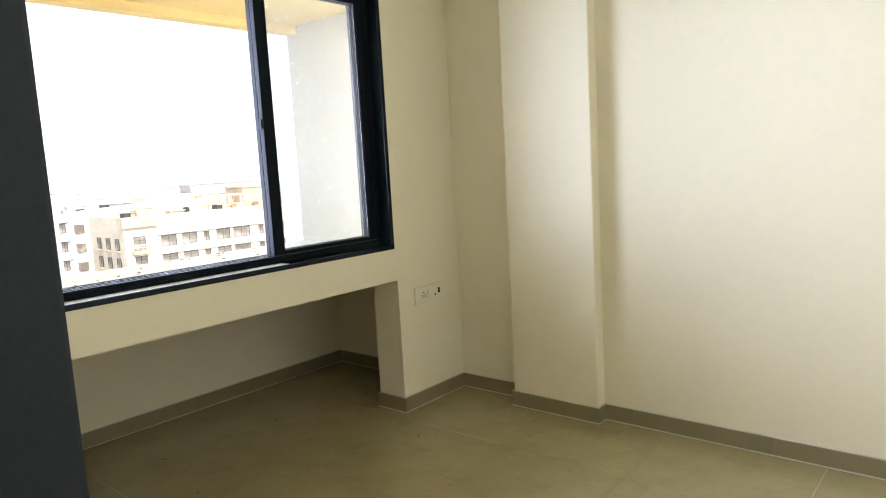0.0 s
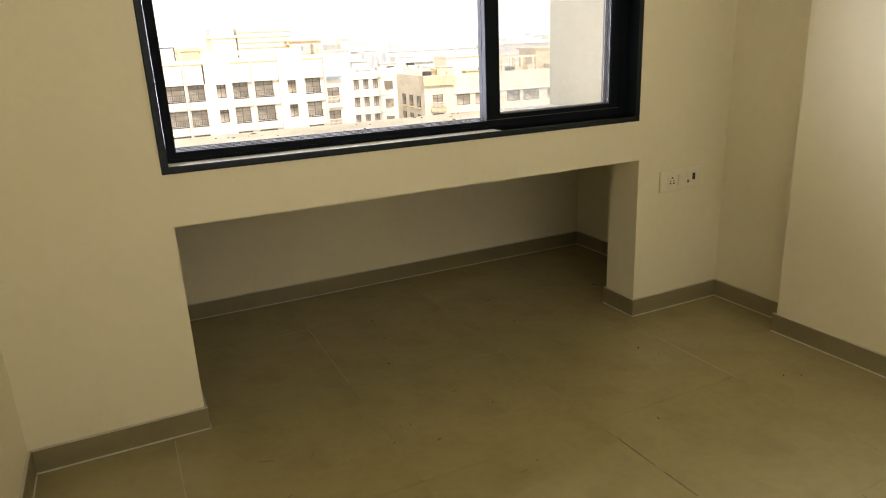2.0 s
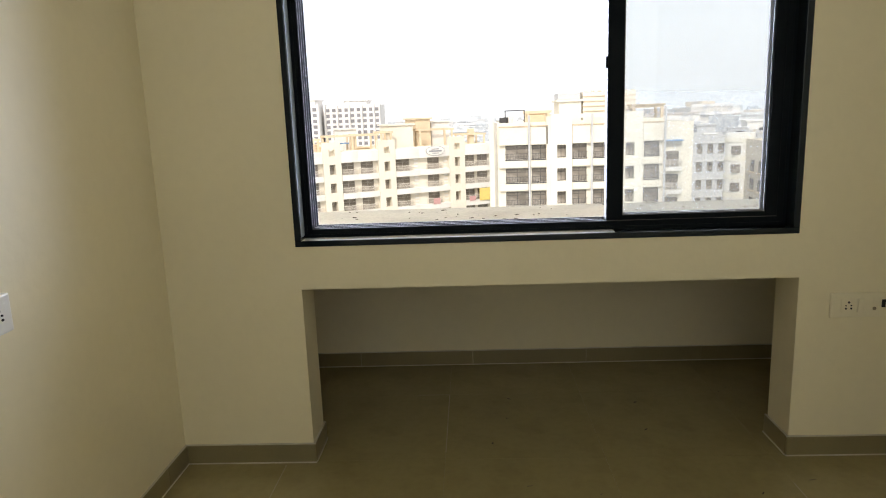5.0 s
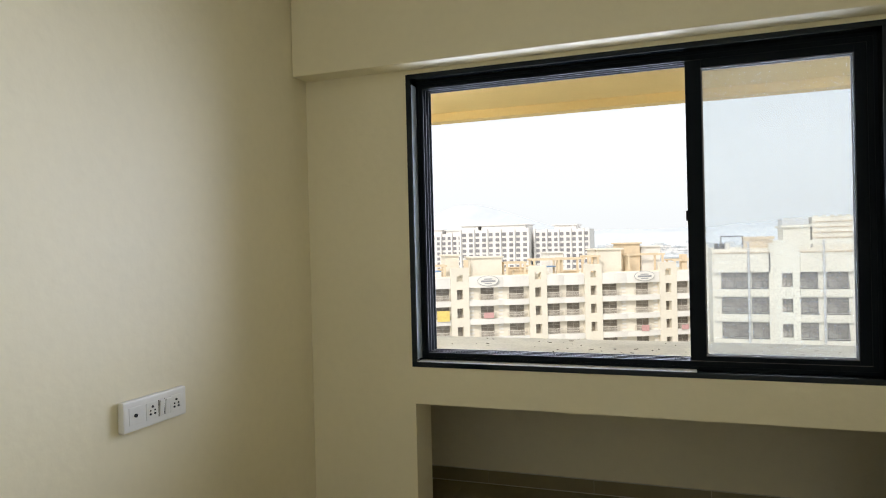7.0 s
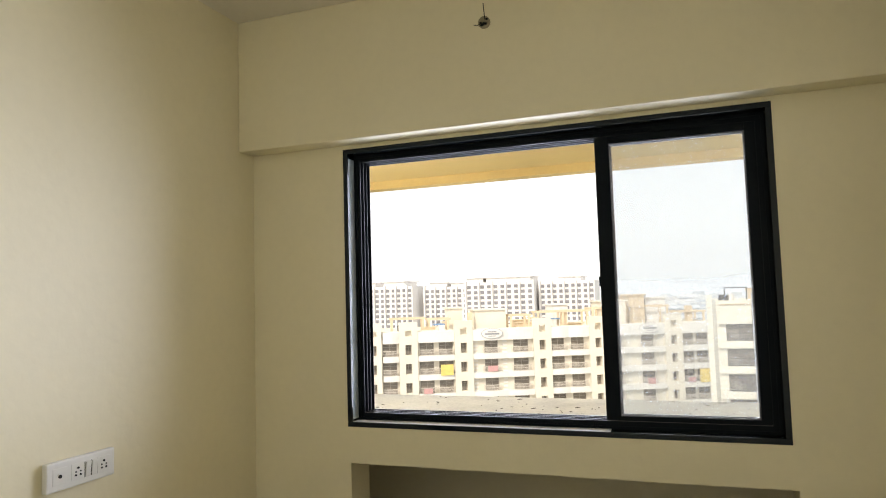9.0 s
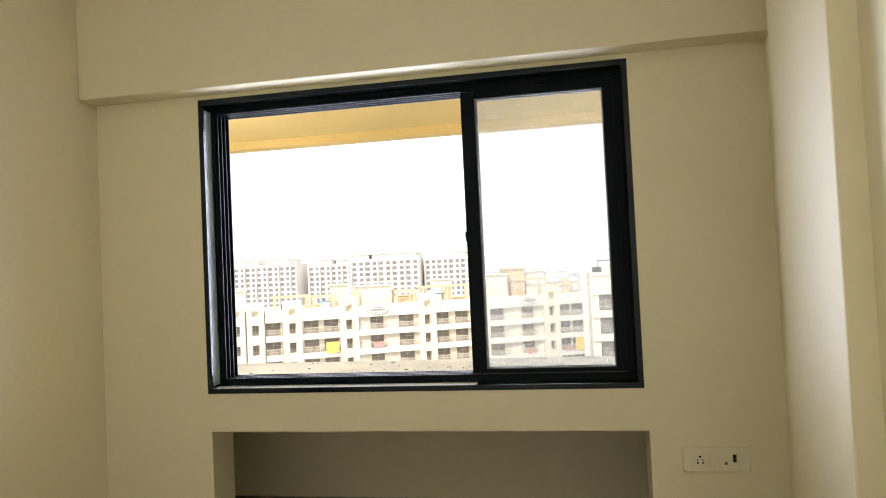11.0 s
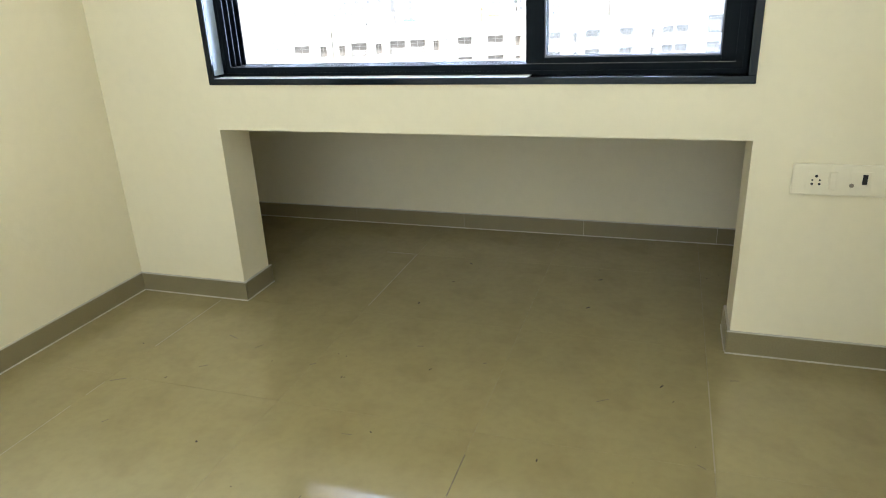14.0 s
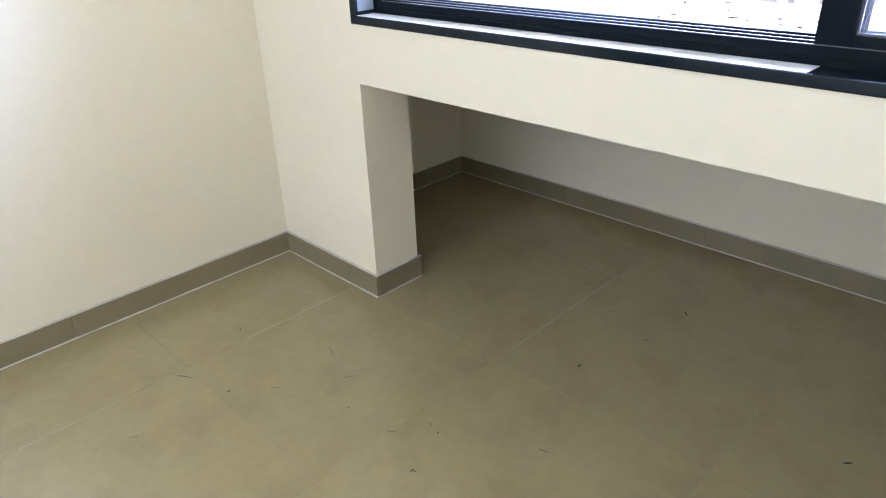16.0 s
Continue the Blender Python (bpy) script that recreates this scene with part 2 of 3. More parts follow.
frame_part = part("frame", boxes((G, ww - G, F0, F1, G, G + 0.012), (G, ww - G, F0, F1, wh - G - 0.012, wh - G),
                                 (G, G + 0.012, F0, F1, G + 0.012, wh - G - 0.012), (ww - G - 0.012, ww - G, F0, F1, G + 0.012, wh - G - 0.012)),
                  ALU, win, "black aluminium sliding frame")
for k in range(4):
    y = F0 + 0.002 + k * 0.033
    h = 0.02
    part("track", boxes((G + 0.012, ww - G - 0.012, y, y + 0.0035, G + 0.012, G + 0.012 + h),
                        (G + 0.012, ww - G - 0.012, y, y + 0.0035, wh - G - 0.012 - h, wh - G - 0.012),
                        (G + 0.012, G + 0.012 + h, y, y + 0.0035, G + 0.03, wh - G - 0.03),
                        (ww - G - 0.012 - h, ww - G - 0.012, y, y + 0.0035, G + 0.03, wh - G - 0.03)), ALU, frame_part)
    part("track_cap", boxes((G + 0.014, ww - G - 0.014, y + 0.0004, y + 0.0031, G + 0.012 + h, G + 0.0135 + h)), TRACK, frame_part)


def sash(x0, x1, y, glass=True, label=""):
    z0, z1, s, rb, rt = G + 0.017, wh - G - 0.017, 0.058, 0.034, 0.046
    ob = part("sash", boxes((x0, x0 + s, y, y + 0.026, z0, z1), (x1 - s, x1, y, y + 0.026, z0, z1),
                            (x0 + s, x1 - s, y, y + 0.026, z0, z0 + rb), (x0 + s, x1 - s, y, y + 0.026, z1 - rt, z1), bevel=0.0015), ALU, win, label)
    if glass:
        p = part("pane", boxes((x0 + s, x1 - s, y + 0.011, y + 0.016, z0 + rb, z1 - rt)), PANE, ob, "clear glass pane with a dust film")
        p.visible_shadow = False
        part("gasket", boxes((x0 + s, x1 - s, y + 0.008, y + 0.011, z0 + rb, z0 + rb + 0.004), (x0 + s, x1 - s, y + 0.008, y + 0.011, z1 - rt - 0.004, z1 - rt),
                             (x0 + s, x0 + s + 0.004, y + 0.008, y + 0.011, z0 + rb + 0.004, z1 - rt - 0.004),
                             (x1 - s - 0.004, x1 - s, y + 0.008, y + 0.011, z0 + rb + 0.004, z1 - rt - 0.004)), TRACK, ob, "grey glazing bead")
    return ob


S0, S1 = 1.643 - W0, ww - G - 0.013
# thin pale sheets laid in place of the granite's sky sheen
part("dust_film", boxes((G + 0.001, S0 + 0.02, 0.0, F0 - 0.001, G, G + 0.0006)), SILLSHEEN, win, "pale film painted as the sky's sheen on the sill")
part("dust_film", boxes((G, G + 0.0006, 0.006, F0 - 0.001, G + 0.01, wh - G - 0.02)), JAMBSHEEN, win, "blue-grey film painted as the sky's sheen on the jamb")
front = sash(S0, S1, F0 + 0.0065, label="black aluminium sash slid aside")
sash(S0 + 0.003, S1, F0 + 0.0395, label="black aluminium sash slid aside behind the first")
part("latch", boxes((S0 - 0.006, S0 + 0.001, F0 + 0.012, F0 + 0.026, 0.60, 0.64), bevel=0.002), ALU, front, "small black latch")

# ---- electrical fittings ----
def pin_socket(bm_holes, u, v, r=0.0031):
    """Five holes of a socket, in a plate's plane (u across, v up)."""
    for du, dv, k in ((0, 0.012, 1.25), (-0.0095, 0.0, 0.8), (0.0095, 0.0, 0.8), (-0.0095, -0.011, 1.1), (0.0095, -0.011, 1.1)):
        tube(bm_holes, (u + du, -0.0145, v + dv), r * k, 0.003, "Y", 12)


def switch_plate(name, w, h, mat, label, back=0.0):
    ob = base(name, (0, 0, 0), label, "switchboard")
    plate = part("plate", boxes((-w / 2, w / 2, -0.012, back, -h / 2, h / 2), bevel=0.005), mat, ob)
    return ob, plate


def socket(parent, u, mat, kind):
    """A socket module with its holes: a five-pin one, a round one or an open slot."""
    ob = part("socket", boxes((u - 0.026, u + 0.026, -0.0132, -0.011, -0.027, 0.027), bevel=0.0008), mat, parent)
    bm = bmesh.new()
    if kind == "pins":
        pin_socket(bm, u, 0.0)
    elif kind == "round":
        tube(bm, (u, -0.0145, 0), 0.006, 0.003, "Y", 16)
    else:
        box(bm, u + 0.003, u + 0.015, -0.017, -0.0135, -0.008, 0.02)
    part("socket_holes", bm, HOLE, ob, "dark socket holes")
    return ob


def rocker(parent, u, mat, tilt, gap=HOLE):
    sw = boxes((u - 0.0105, u + 0.0105, -0.0175, -0.011, -0.026, 0.026), bevel=0.003)
    bmesh.ops.rotate(sw, verts=sw.verts, cent=(u, -0.012, 0), matrix=Matrix.Rotation(radians(tilt), 3, "X"))
    part("switch", sw, mat, parent)
    part("switch_gap", boxes((u - 0.0125, u - 0.0107, -0.0135, -0.011, -0.026, 0.026)), gap, parent)


left_plate, lp = switch_plate("switchboard", 0.272, 0.095, PLASTIC, "white plastic switchboard with two sockets, two switches and a round outlet", back=0.011)
for u, kind in ((-0.088, "round"), (-0.018, "pins"), (0.088, "pins")):
    socket(left_plate, u, PLASTIC, kind)
for u in (0.021, 0.047):
    rocker(left_plate, u, PLASTIC, 7)
left_plate.matrix_world = pose(0.011, -1.006, 0.882, 0, 0, 90)

right_plate, rp = switch_plate("switchboard", 0.24, 0.092, CREAMPL, "ivory plastic switchboard with one socket and an empty switch slot")
socket(right_plate, -0.058, CREAMPL, "pins")
socket(right_plate, 0.055, CREAMPL, "slot")
rocker(right_plate, -0.015, CREAMPL, 4, CREAMPL)
part("indicator", tube(bmesh.new(), (0.033, -0.0155, -0.012), 0.006, 0.003, "Y", 12), DUST, right_plate)
right_plate.matrix_world = pose(2.555, 0, 0.588)

# capped wire outlet on the beam
outlet = base("wire_outlet", (1.238, -0.115, 2.572), "small round wire outlet with loose bare wires", "wire outlet")
part("box_rim", tube(bmesh.new(), (0, -0.004, 0), 0.026, 0.01, "Y", 20), FGROUT, outlet)
knots = bmesh.new()
rng = random.Random(4)
for k in range(7):
    box(knots, *sum(((c - 0.004, c + 0.004) for c in (rng.uniform(-0.016, 0.016), -0.012, rng.uniform(-0.016, 0.016))), ()))
part("connector", knots, HOLE, outlet, "dark stripped wire ends")


def wire(name, points, radius, mat, parent):
    c = bpy.data.curves.new(name, "CURVE")
    c.dimensions, c.bevel_depth, c.bevel_resolution = "3D", radius, 2
    sp = c.splines.new("BEZIER")
    sp.bezier_points.add(len(points) - 1)
    for p, co in zip(sp.bezier_points, points):
        p.co, p.handle_left_type, p.handle_right_type = co, "AUTO", "AUTO"
    c.materials.append(mat)
    ob = new(name, c)
    ob.parent = parent
    return ob


wire("wire", [(0.004, -0.008, 0.01), (0.004, -0.018, 0.045), (0.0, -0.012, 0.08)], 0.002, HOLE, outlet)
wire("wire", [(-0.01, -0.01, -0.005), (-0.03, -0.015, -0.012), (-0.042, -0.012, -0.008)], 0.002, HOLE, outlet)

# ---- crumbs, scuffs and leaf bits lying about ----
def crumbs(name, count, x0, x1, y0, y1, z, size, mat, label, seed):
    r = random.Random(seed)
    bm = bmesh.new()
    for _ in range(count):
        a, s = r.uniform(0, 6.3), size * r.uniform(0.4, 1.5)
        at = Matrix.Translation((r.uniform(x0, x1), r.uniform(y0, y1), z + s * 0.14)) @ Matrix.Rotation(a, 4, "Z") @ Matrix.Diagonal(
            (s * r.uniform(0.8, 2.6), s * r.uniform(0.35, 0.8), s * 0.3, 1))
        bmesh.ops.create_icosphere(bm, subdivisions=1, radius=0.5, matrix=at)
    return thing(name, bm, mat, label, "debris", kind="stuff")


crumbs("floor_crumbs", 60, 0.3, 2.6, -2.2, 0.7, 0.0, 0.0075, DIRT, "dark dirt crumbs scattered on the tiled floor", 3)
crumbs("ledge_crumbs", 130, 0.0, 2.7, 0.3, 1.28, 0.805, 0.011, DIRT, "dark grit scattered over the concrete ledge", 8)
r = random.Random(21)
for n_ in range(16):
    bm = bmesh.new()
    x, y, a, ln = r.uniform(0.3, 2.5), r.uniform(-1.6, 0.0), r.uniform(-0.6, 1.4), r.uniform(0.012, 0.05)
    box(bm, -ln / 2, ln / 2, -0.001, 0.001, 0, 0.0006)
    ob = thing("scuff_mark", bm, SCUFF, "thin dark scuff mark on the floor tiles", "scuff mark", group="scuffs on the floor")
    ob.matrix_world = pose(x, y, 0.0002, 0, 0, math.degrees(a))

for x, y, ln, a in ((1.64, -0.80, 0.16, 90), (1.643, -0.98, 0.12, 91), (1.573, -0.258, 0.012, 20), (1.02, -0.397, 0.02, 40), (0.437, -0.639, 0.05, 30),
                    (1.33, -0.2, 0.02, 10)):
    ob = thing("scuff_mark", boxes((-ln / 2, ln / 2, -0.0015, 0.0015, 0, 0.0008)), SCUFF, "thin dark scuff mark on the floor tiles", "scuff mark", group="scuffs on the floor")
    ob.matrix_world = pose(x, y, 0.0003, 0, 0, a)

# ---- skirting tiles with a white joint along the floor ----
SK_H, SK_T = 0.076, 0.010


def skirting(x0, y0, x1, y1, nx, ny):
    """A run of skirting along a wall's foot; (nx, ny) points into the room."""
    length = math.hypot(x1 - x0, y1 - y0)
    run = base("baseboard", (x0, y0, 0), "beige skirting tiles along the foot of the wall", "skirting", kind="structure",
               turn=math.degrees(math.atan2(y1 - y0, x1 - x0)))
    side = 1 if (-(y1 - y0) * nx + (x1 - x0) * ny) > 0 else -1
    y_a, y_b = sorted((0.0, side * SK_T))
    u = 0.0
    while u < length - 0.01:
        e = min(u + 0.6, length)
        part("skirting_tile", boxes((u + 0.0008, e - 0.0008, y_a, y_b, 0.003, SK_H), bevel=0.0015), SKIRT, run)
        u = e
    y_a, y_b = sorted((side * 0.001, side * (SK_T + 0.003)))
    part("joint", boxes((0, length, y_a, y_b, 0.0, 0.004)), GROUT, run, "white cement joint")
    y_a, y_b = sorted((side * 0.0005, side * (SK_T - 0.002)))
    part("top_joint", boxes((0, length, y_a, y_b, SK_H - 0.001, SK_H + 0.003)), GROUT, run)


skirting(0, D1 + 0.04, 0, 0, 1, 0)
skirting(0, BACK, 0, D0 - 0.04, 1, 0)
skirting(SK_T, 0, N0 + SK_T, 0, 0, -1)
skirting(N0, 0, N0, WALL + SK_T, 1, 0)
skirting(N1, 0, N1, WALL + SK_T, -1, 0)
skirting(N1 - SK_T, 0, CORNER - SK_T, 0, 0, -1)
skirting(CORNER, -0.424, CORNER, 0, -1, 0)
skirting(2.702, -0.898 - SK_T, 2.702, -0.414, -1, 0)
skirting(2.702, -0.898, RIGHT, -0.898, 0, -1)
skirting(RIGHT, BACK, RIGHT, -0.898 - SK_T, -1, 0)
skirting(0, BACK, RIGHT, BACK, 0, 1)
skirting(NB0 + SK_T, NBACK, NB1 - SK_T, NBACK, 0, -1)
skirting(NB0, WALL, NB0, NBACK, 1, 0)
skirting(NB1, WALL, NB1, NBACK, -1, 0)

# ---- outside: apartment blocks, city and hills seen through the window ----
BLOCK = material("cream_block_paint", (0.8, 0.75, 0.645), 0.85, stain=0.25, stain_scale=0.25, grain=0.1, grain_scale=3)
BLOCKW = material("white_block_paint", (0.8, 0.78, 0.74), 0.85, stain=0.2, stain_scale=0.3, grain=0.1, grain_scale=3)
BLOCKC = material("pale_cream_block_paint", (0.8, 0.765, 0.67), 0.85, stain=0.2, stain_scale=0.3, grain=0.1, grain_scale=3)
BLOCKG = material("grey_block_paint", (0.56, 0.57, 0.58), 0.85, stain=0.25, stain_scale=0.3, grain=0.1, grain_scale=3)
BLOCKO = material("weathered_ochre_paint", (0.62, 0.5, 0.35), 0.9, stain=0.6, stain_scale=0.5, grain=0.3, grain_scale=2,
                  stain_colour=(0.3, 0.24, 0.18))
BLOCKD = material("faded_block_paint", (0.66, 0.6, 0.5), 0.9, stain=0.5, stain_scale=0.4, grain=0.25, grain_scale=2, stain_colour=(0.42, 0.36, 0.28))
TERRACE = material("ochre_terrace_paint", (0.72, 0.59, 0.42), 0.9, stain=0.3, stain_scale=0.5, grain=0.1, grain_scale=3)
DARKGLASS = material("dark_window_glass", (0.26, 0.23, 0.19), 0.15, stain=0.9, stain_scale=0.7, stain_colour=(0.52, 0.48, 0.42), vary=0.8)
DARKFRAME = material("dark_window_frame", (0.05, 0.05, 0.05), 0.5)
GREYFRAME = material("brown_window_frame", (0.4, 0.36, 0.32), 0.5)
RAIL = material("painted_railing", (0.62, 0.58, 0.52), 0.5)
DARKRAIL = material("dark_railing", (0.08, 0.08, 0.08), 0.5)
# tower walls: distance haze is painted into this pale base colour
TOWERP = material("tower_paint_with_haze", (0.82, 0.8, 0.78), 0.9, stain=0.15, stain_scale=0.1)
TOWERGLASS = material("grey_tower_window", (0.27, 0.27, 0.29), 0.4, vary=0.5)
GROUND = material("dusty_ground_with_trees", (0.3, 0.31, 0.27), 0.95, stain=0.7, stain_scale=0.02, stain_colour=(0.12, 0.15, 0.09), grain=0.4, grain_scale=0.2)
# pale blue-grey holds the horizon's haze as painted colour
HILL = material("hill_slopes_painted_haze", (0.585, 0.625, 0.665), 1.0, stain=0.2, stain_scale=0.004)
YELLOWCLOTH = material("yellow_cloth", (0.8, 0.62, 0.2), 0.9, stain=0.3, stain_scale=2)
REDCLOTH = material("red_cloth", (0.62, 0.36, 0.35), 0.9, stain=0.3, stain_scale=2)
BLUETARP = material("blue_tarpaulin", (0.2, 0.36, 0.6), 0.7, stain=0.3, stain_scale=2)
SIGNINK = material("dark_sign_paint", (0.3, 0.31, 0.33), 0.7)

ground = thing("ground", boxes((-3500, 3500, 12, 4800, -36, -34)), GROUND, "dusty ground with trees between the houses", "ground", kind="structure")


def window_mesh(w, h, frame_mat):
    """Shared meshes of a window: its frame with a mullion and a transom, and its pane."""
    f = boxes((-w / 2, -w / 2 + 0.07, 0.1, 0.18, -h / 2, h / 2), (w / 2 - 0.07, w / 2, 0.1, 0.18, -h / 2, h / 2),
              (-w / 2 + 0.07, w / 2 - 0.07, 0.1, 0.18, h / 2 - 0.07, h / 2), (-w / 2 + 0.07, w / 2 - 0.07, 0.1, 0.18, -h / 2, -h / 2 + 0.07),
              (-0.03, 0.03, 0.1, 0.17, -h / 2 + 0.07, h / 2 - 0.07), (-w / 2 + 0.07, w / 2 - 0.07, 0.11, 0.16, h * 0.22, h * 0.22 + 0.05))
    p = boxes((-w / 2 + 0.05, w / 2 - 0.05, 0.14, 0.16, -h / 2 + 0.05, h / 2 - 0.05))
    return mesh("window_frame", f, frame_mat), mesh("pane", p, DARKGLASS)


def balcony_mesh(w, out, wall_mat, rail_mat):
    """Shared meshes of a balcony: a slab with a curved front edge, and its railing of bars."""
    bm = bmesh.new()
    steps = 8
    ring = [(-w / 2, 0.3)] + [(-w / 2 + w * k / steps, -out * (0.55 + 0.45 * math.sin(math.pi * k / steps))) for k in range(steps + 1)] + [(w / 2, 0.3)]
    low = [bm.verts.new((x, y, -0.5)) for x, y in ring]
    high = [bm.verts.new((x, y, 0.0)) for x, y in ring]
    bm.faces.new(low)
    bm.faces.new(high[::-1])
    for a in range(len(ring)):
        b = (a + 1) % len(ring)
        bm.faces.new((low[b], low[a], high[a], high[b]))
    bmesh.ops.recalc_face_normals(bm, faces=bm.faces)
    slab = mesh("slab", bm, wall_mat)
    rail = bmesh.new()
    for k in range(steps):
        (xa, ya), (xb, yb) = ring[1 + k], ring[2 + k]
        box(rail, xa, xb, min(ya, yb) + 0.05, max(ya, yb) + 0.1, 0.85, 0.93)
        box(rail, xa, xb, min(ya, yb) + 0.05, max(ya, yb) + 0.1, 0.45, 0.49)
        for q in (0.0, 0.5):
            x, y = xa + (xb - xa) * q, ya + (yb - ya) * q
            box(rail, x - 0.02, x + 0.02, y + 0.05, y + 0.09, 0.0, 0.85)
    return slab, mesh("railing", rail, rail_mat)


def child(name, data, parent, m, label=""):
    ob = new(name, data)
    ob.parent = parent
    ob.matrix_local = m
    return tagged(ob, label)


def apartment_block(label, at, turn, length, depth, cols, rows, top, wall, band, frame_mat, rail_mat, bottom=-34.0, cloths=(), drop=0.0, slabs=True):
    """A block whose front runs along its own x axis and looks along -y. cols: (place, width, height, kind); rows: heights of the windows' middles."""
    ob = base("apartment_building", (at[0], at[1], -drop), label, "building", turn=turn)
    bm = bmesh.new()
    edge = 0.0
    for u, w, h, kind in cols:
        box(bm, edge, u - w / 2, 0, 0.5, bottom, top)
        edge = u + w / 2
        above = top
        for z in rows:
            box(bm, u - w / 2, u + w / 2, 0.03, 0.5, z + h / 2, above)
            above = z - h / 2
        box(bm, u - w / 2, u + w / 2, 0.03, 0.5, bottom, above)
    box(bm, edge, length, 0, 0.5, bottom, top)
    box(bm, 0, length, 0.5, depth, bottom, top - 0.9)
    box(bm, 0, 0.25, 0.5, depth, top - 0.9, top)
    box(bm, length - 0.25, length, 0.5, depth, top - 0.9, top)
    box(bm, 0, length, depth - 0.25, depth, top - 0.9, top)
    part("wall", bm, wall, ob)
    shared = {}
    for u, w, h, kind in cols:
        key = (round(w, 1), h)
        if key not in shared:
            shared[key] = (*window_mesh(w, h, frame_mat), *(balcony_mesh(w + 0.7, 1.0, band, rail_mat) if kind == "b" else (None, None)))
        f, p, slab, rail = shared[key]
        for z in rows:
            win_ob = child("window", f, ob, pose(u, 0, z))
            child("pane", p, win_ob, pose(0, 0, 0))
            if kind == "b":
                if slabs:
                    bal = child("balcony", slab, ob, pose(u, 0, z - h / 2 + 0.05))
                    child("railing", rail, bal, pose(0, 0, 0))
                else:
                    child("railing", rail, ob, pose(u, 0.15, z - h / 2))
            elif kind == "s":
                part("ledge", boxes((u - w / 2 - 0.15, u + w / 2 + 0.15, -0.3, 0.03, z + h / 2 + 0.1, z + h / 2 + 0.2)), band, ob)
    for u, z, w, h, mat in cloths:
        part("hanging_cloth", boxes((u - w / 2, u + w / 2, -1.1, -1.05, z - h / 2, z + h / 2)), mat, ob, "washing hung over the railing")
    return ob


def roof_room(ob, u0, u1, v0, v1, z0, z1, mat):
    """A room on a roof terrace, with a projecting slab and a door opening's surround."""
    part("roof_room", boxes((u0, u1, v0, v1, z0, z1 - 0.25), (u0 - 0.3, u1 + 0.3, v0 - 0.3, v1 + 0.3, z1 - 0.25, z1)), mat, ob)


def pergola(ob, u0, u1, v, z0, z1, bays, mat):
    """Frame of a roof terrace: two long beams carried by posts, with a cross beam at every post."""
    beam = part("pergola", boxes((u0 - 0.4, u1 + 0.4, v, v + 0.25, z1 - 0.32, z1)), mat, ob, "painted concrete terrace frame")
    part("beam", boxes((u0 - 0.4, u1 + 0.4, v + 3, v + 3.25, z1 - 0.32, z1)), mat, beam)
    for k in range(bays + 1):
        u = u0 + (u1 - u0) * k / bays
        for vv in (v, v + 3):
            part("post", boxes((u - 0.16, u + 0.16, vv + 0.01, vv + 0.24, z0, z1 - 0.32)), mat, beam)
        part("cross_beam", boxes((u - 0.14, u + 0.14, v + 0.25, v + 3, z1 - 0.28, z1 - 0.02)), mat, beam)


def pier(ob, u, half, out, rows, win_w, win_h, bottom, top, mat, hole=True):
    """An upright that stands out of the front round a column of small windows, with an open square at its head."""
    a, b = win_w / 2, half
    bm = boxes((u - b, u - a, -out, -0.003, bottom, top), (u + a, u + b, -out, -0.003, bottom, top))
    above = top
    for z in ([rows[0] + win_h / 2 + 1.9] if hole else []) + list(rows):
        h = 0.55 if z > rows[0] else win_h / 2
        box(bm, u - a, u + a, -out, -0.003, z + h, above)
        above = z - h
    box(bm, u - a, u + a, -out, -0.003, bottom, above)
    return part("pier", bm, mat, ob)


def balcony_band(ob, u0, u1, z, height, out, mat):
    """A solid balcony front running the width of a bay, its face bowed outwards."""
    bm = bmesh.new()
    n = 6
    ring = [(u0, 0.0)] + [(u0 + (u1 - u0) * k / n, -out * (0.72 + 0.28 * math.sin(math.pi * k / n))) for k in range(n + 1)] + [(u1, 0.0)]
    low, high = [bm.verts.new((x, y, z - height)) for x, y in ring], [bm.verts.new((x, y, z)) for x, y in ring]
    bm.faces.new(low)
    bm.faces.new(high[::-1])
    for a in range(len(ring)):
        b = (a + 1) % len(ring)
        bm.faces.new((low[b], low[a], high[a], high[b]))
    bmesh.ops.recalc_face_normals(bm, faces=bm.faces)
    return part("balcony_front", bm, mat, ob)


def sign_board(ob, u, z):
    """An oval board on the parapet, with bars for its lettering."""
    bm = bmesh.new()
    bmesh.ops.create_cone(bm, cap_ends=True, segments=32, radius1=1, radius2=1, depth=0.08,
                          matrix=Matrix.Translation((u, -1.06, z)) @ Matrix.Diagonal((1.75, 1, 0.85, 1)) @ Matrix.Rotation(radians(90), 4, "X"))
    rim = part("sign", bm, SIGNINK, ob, "white oval sign with a dark rim")
    bm = bmesh.new()
    bmesh.ops.create_cone(bm, cap_ends=True, segments=32, radius1=1, radius2=1, depth=0.08,
                          matrix=Matrix.Translation((u, -1.09, z)) @ Matrix.Diagonal((1.68, 1, 0.79, 1)) @ Matrix.Rotation(radians(90), 4, "X"))
    part("sign_face", bm, BLOCKW, rim)
    part("sign_lettering", boxes((u - 0.7, u + 0.7, -1.16, -1.12, z + 0.2, z + 0.36), (u - 1.2, u + 1.2, -1.16, -1.12, z - 0.2, z + 0.08),
                                 (u - 0.6, u + 0.6, -1.16, -1.12, z - 0.48, z - 0.36)), SIGNINK, rim)


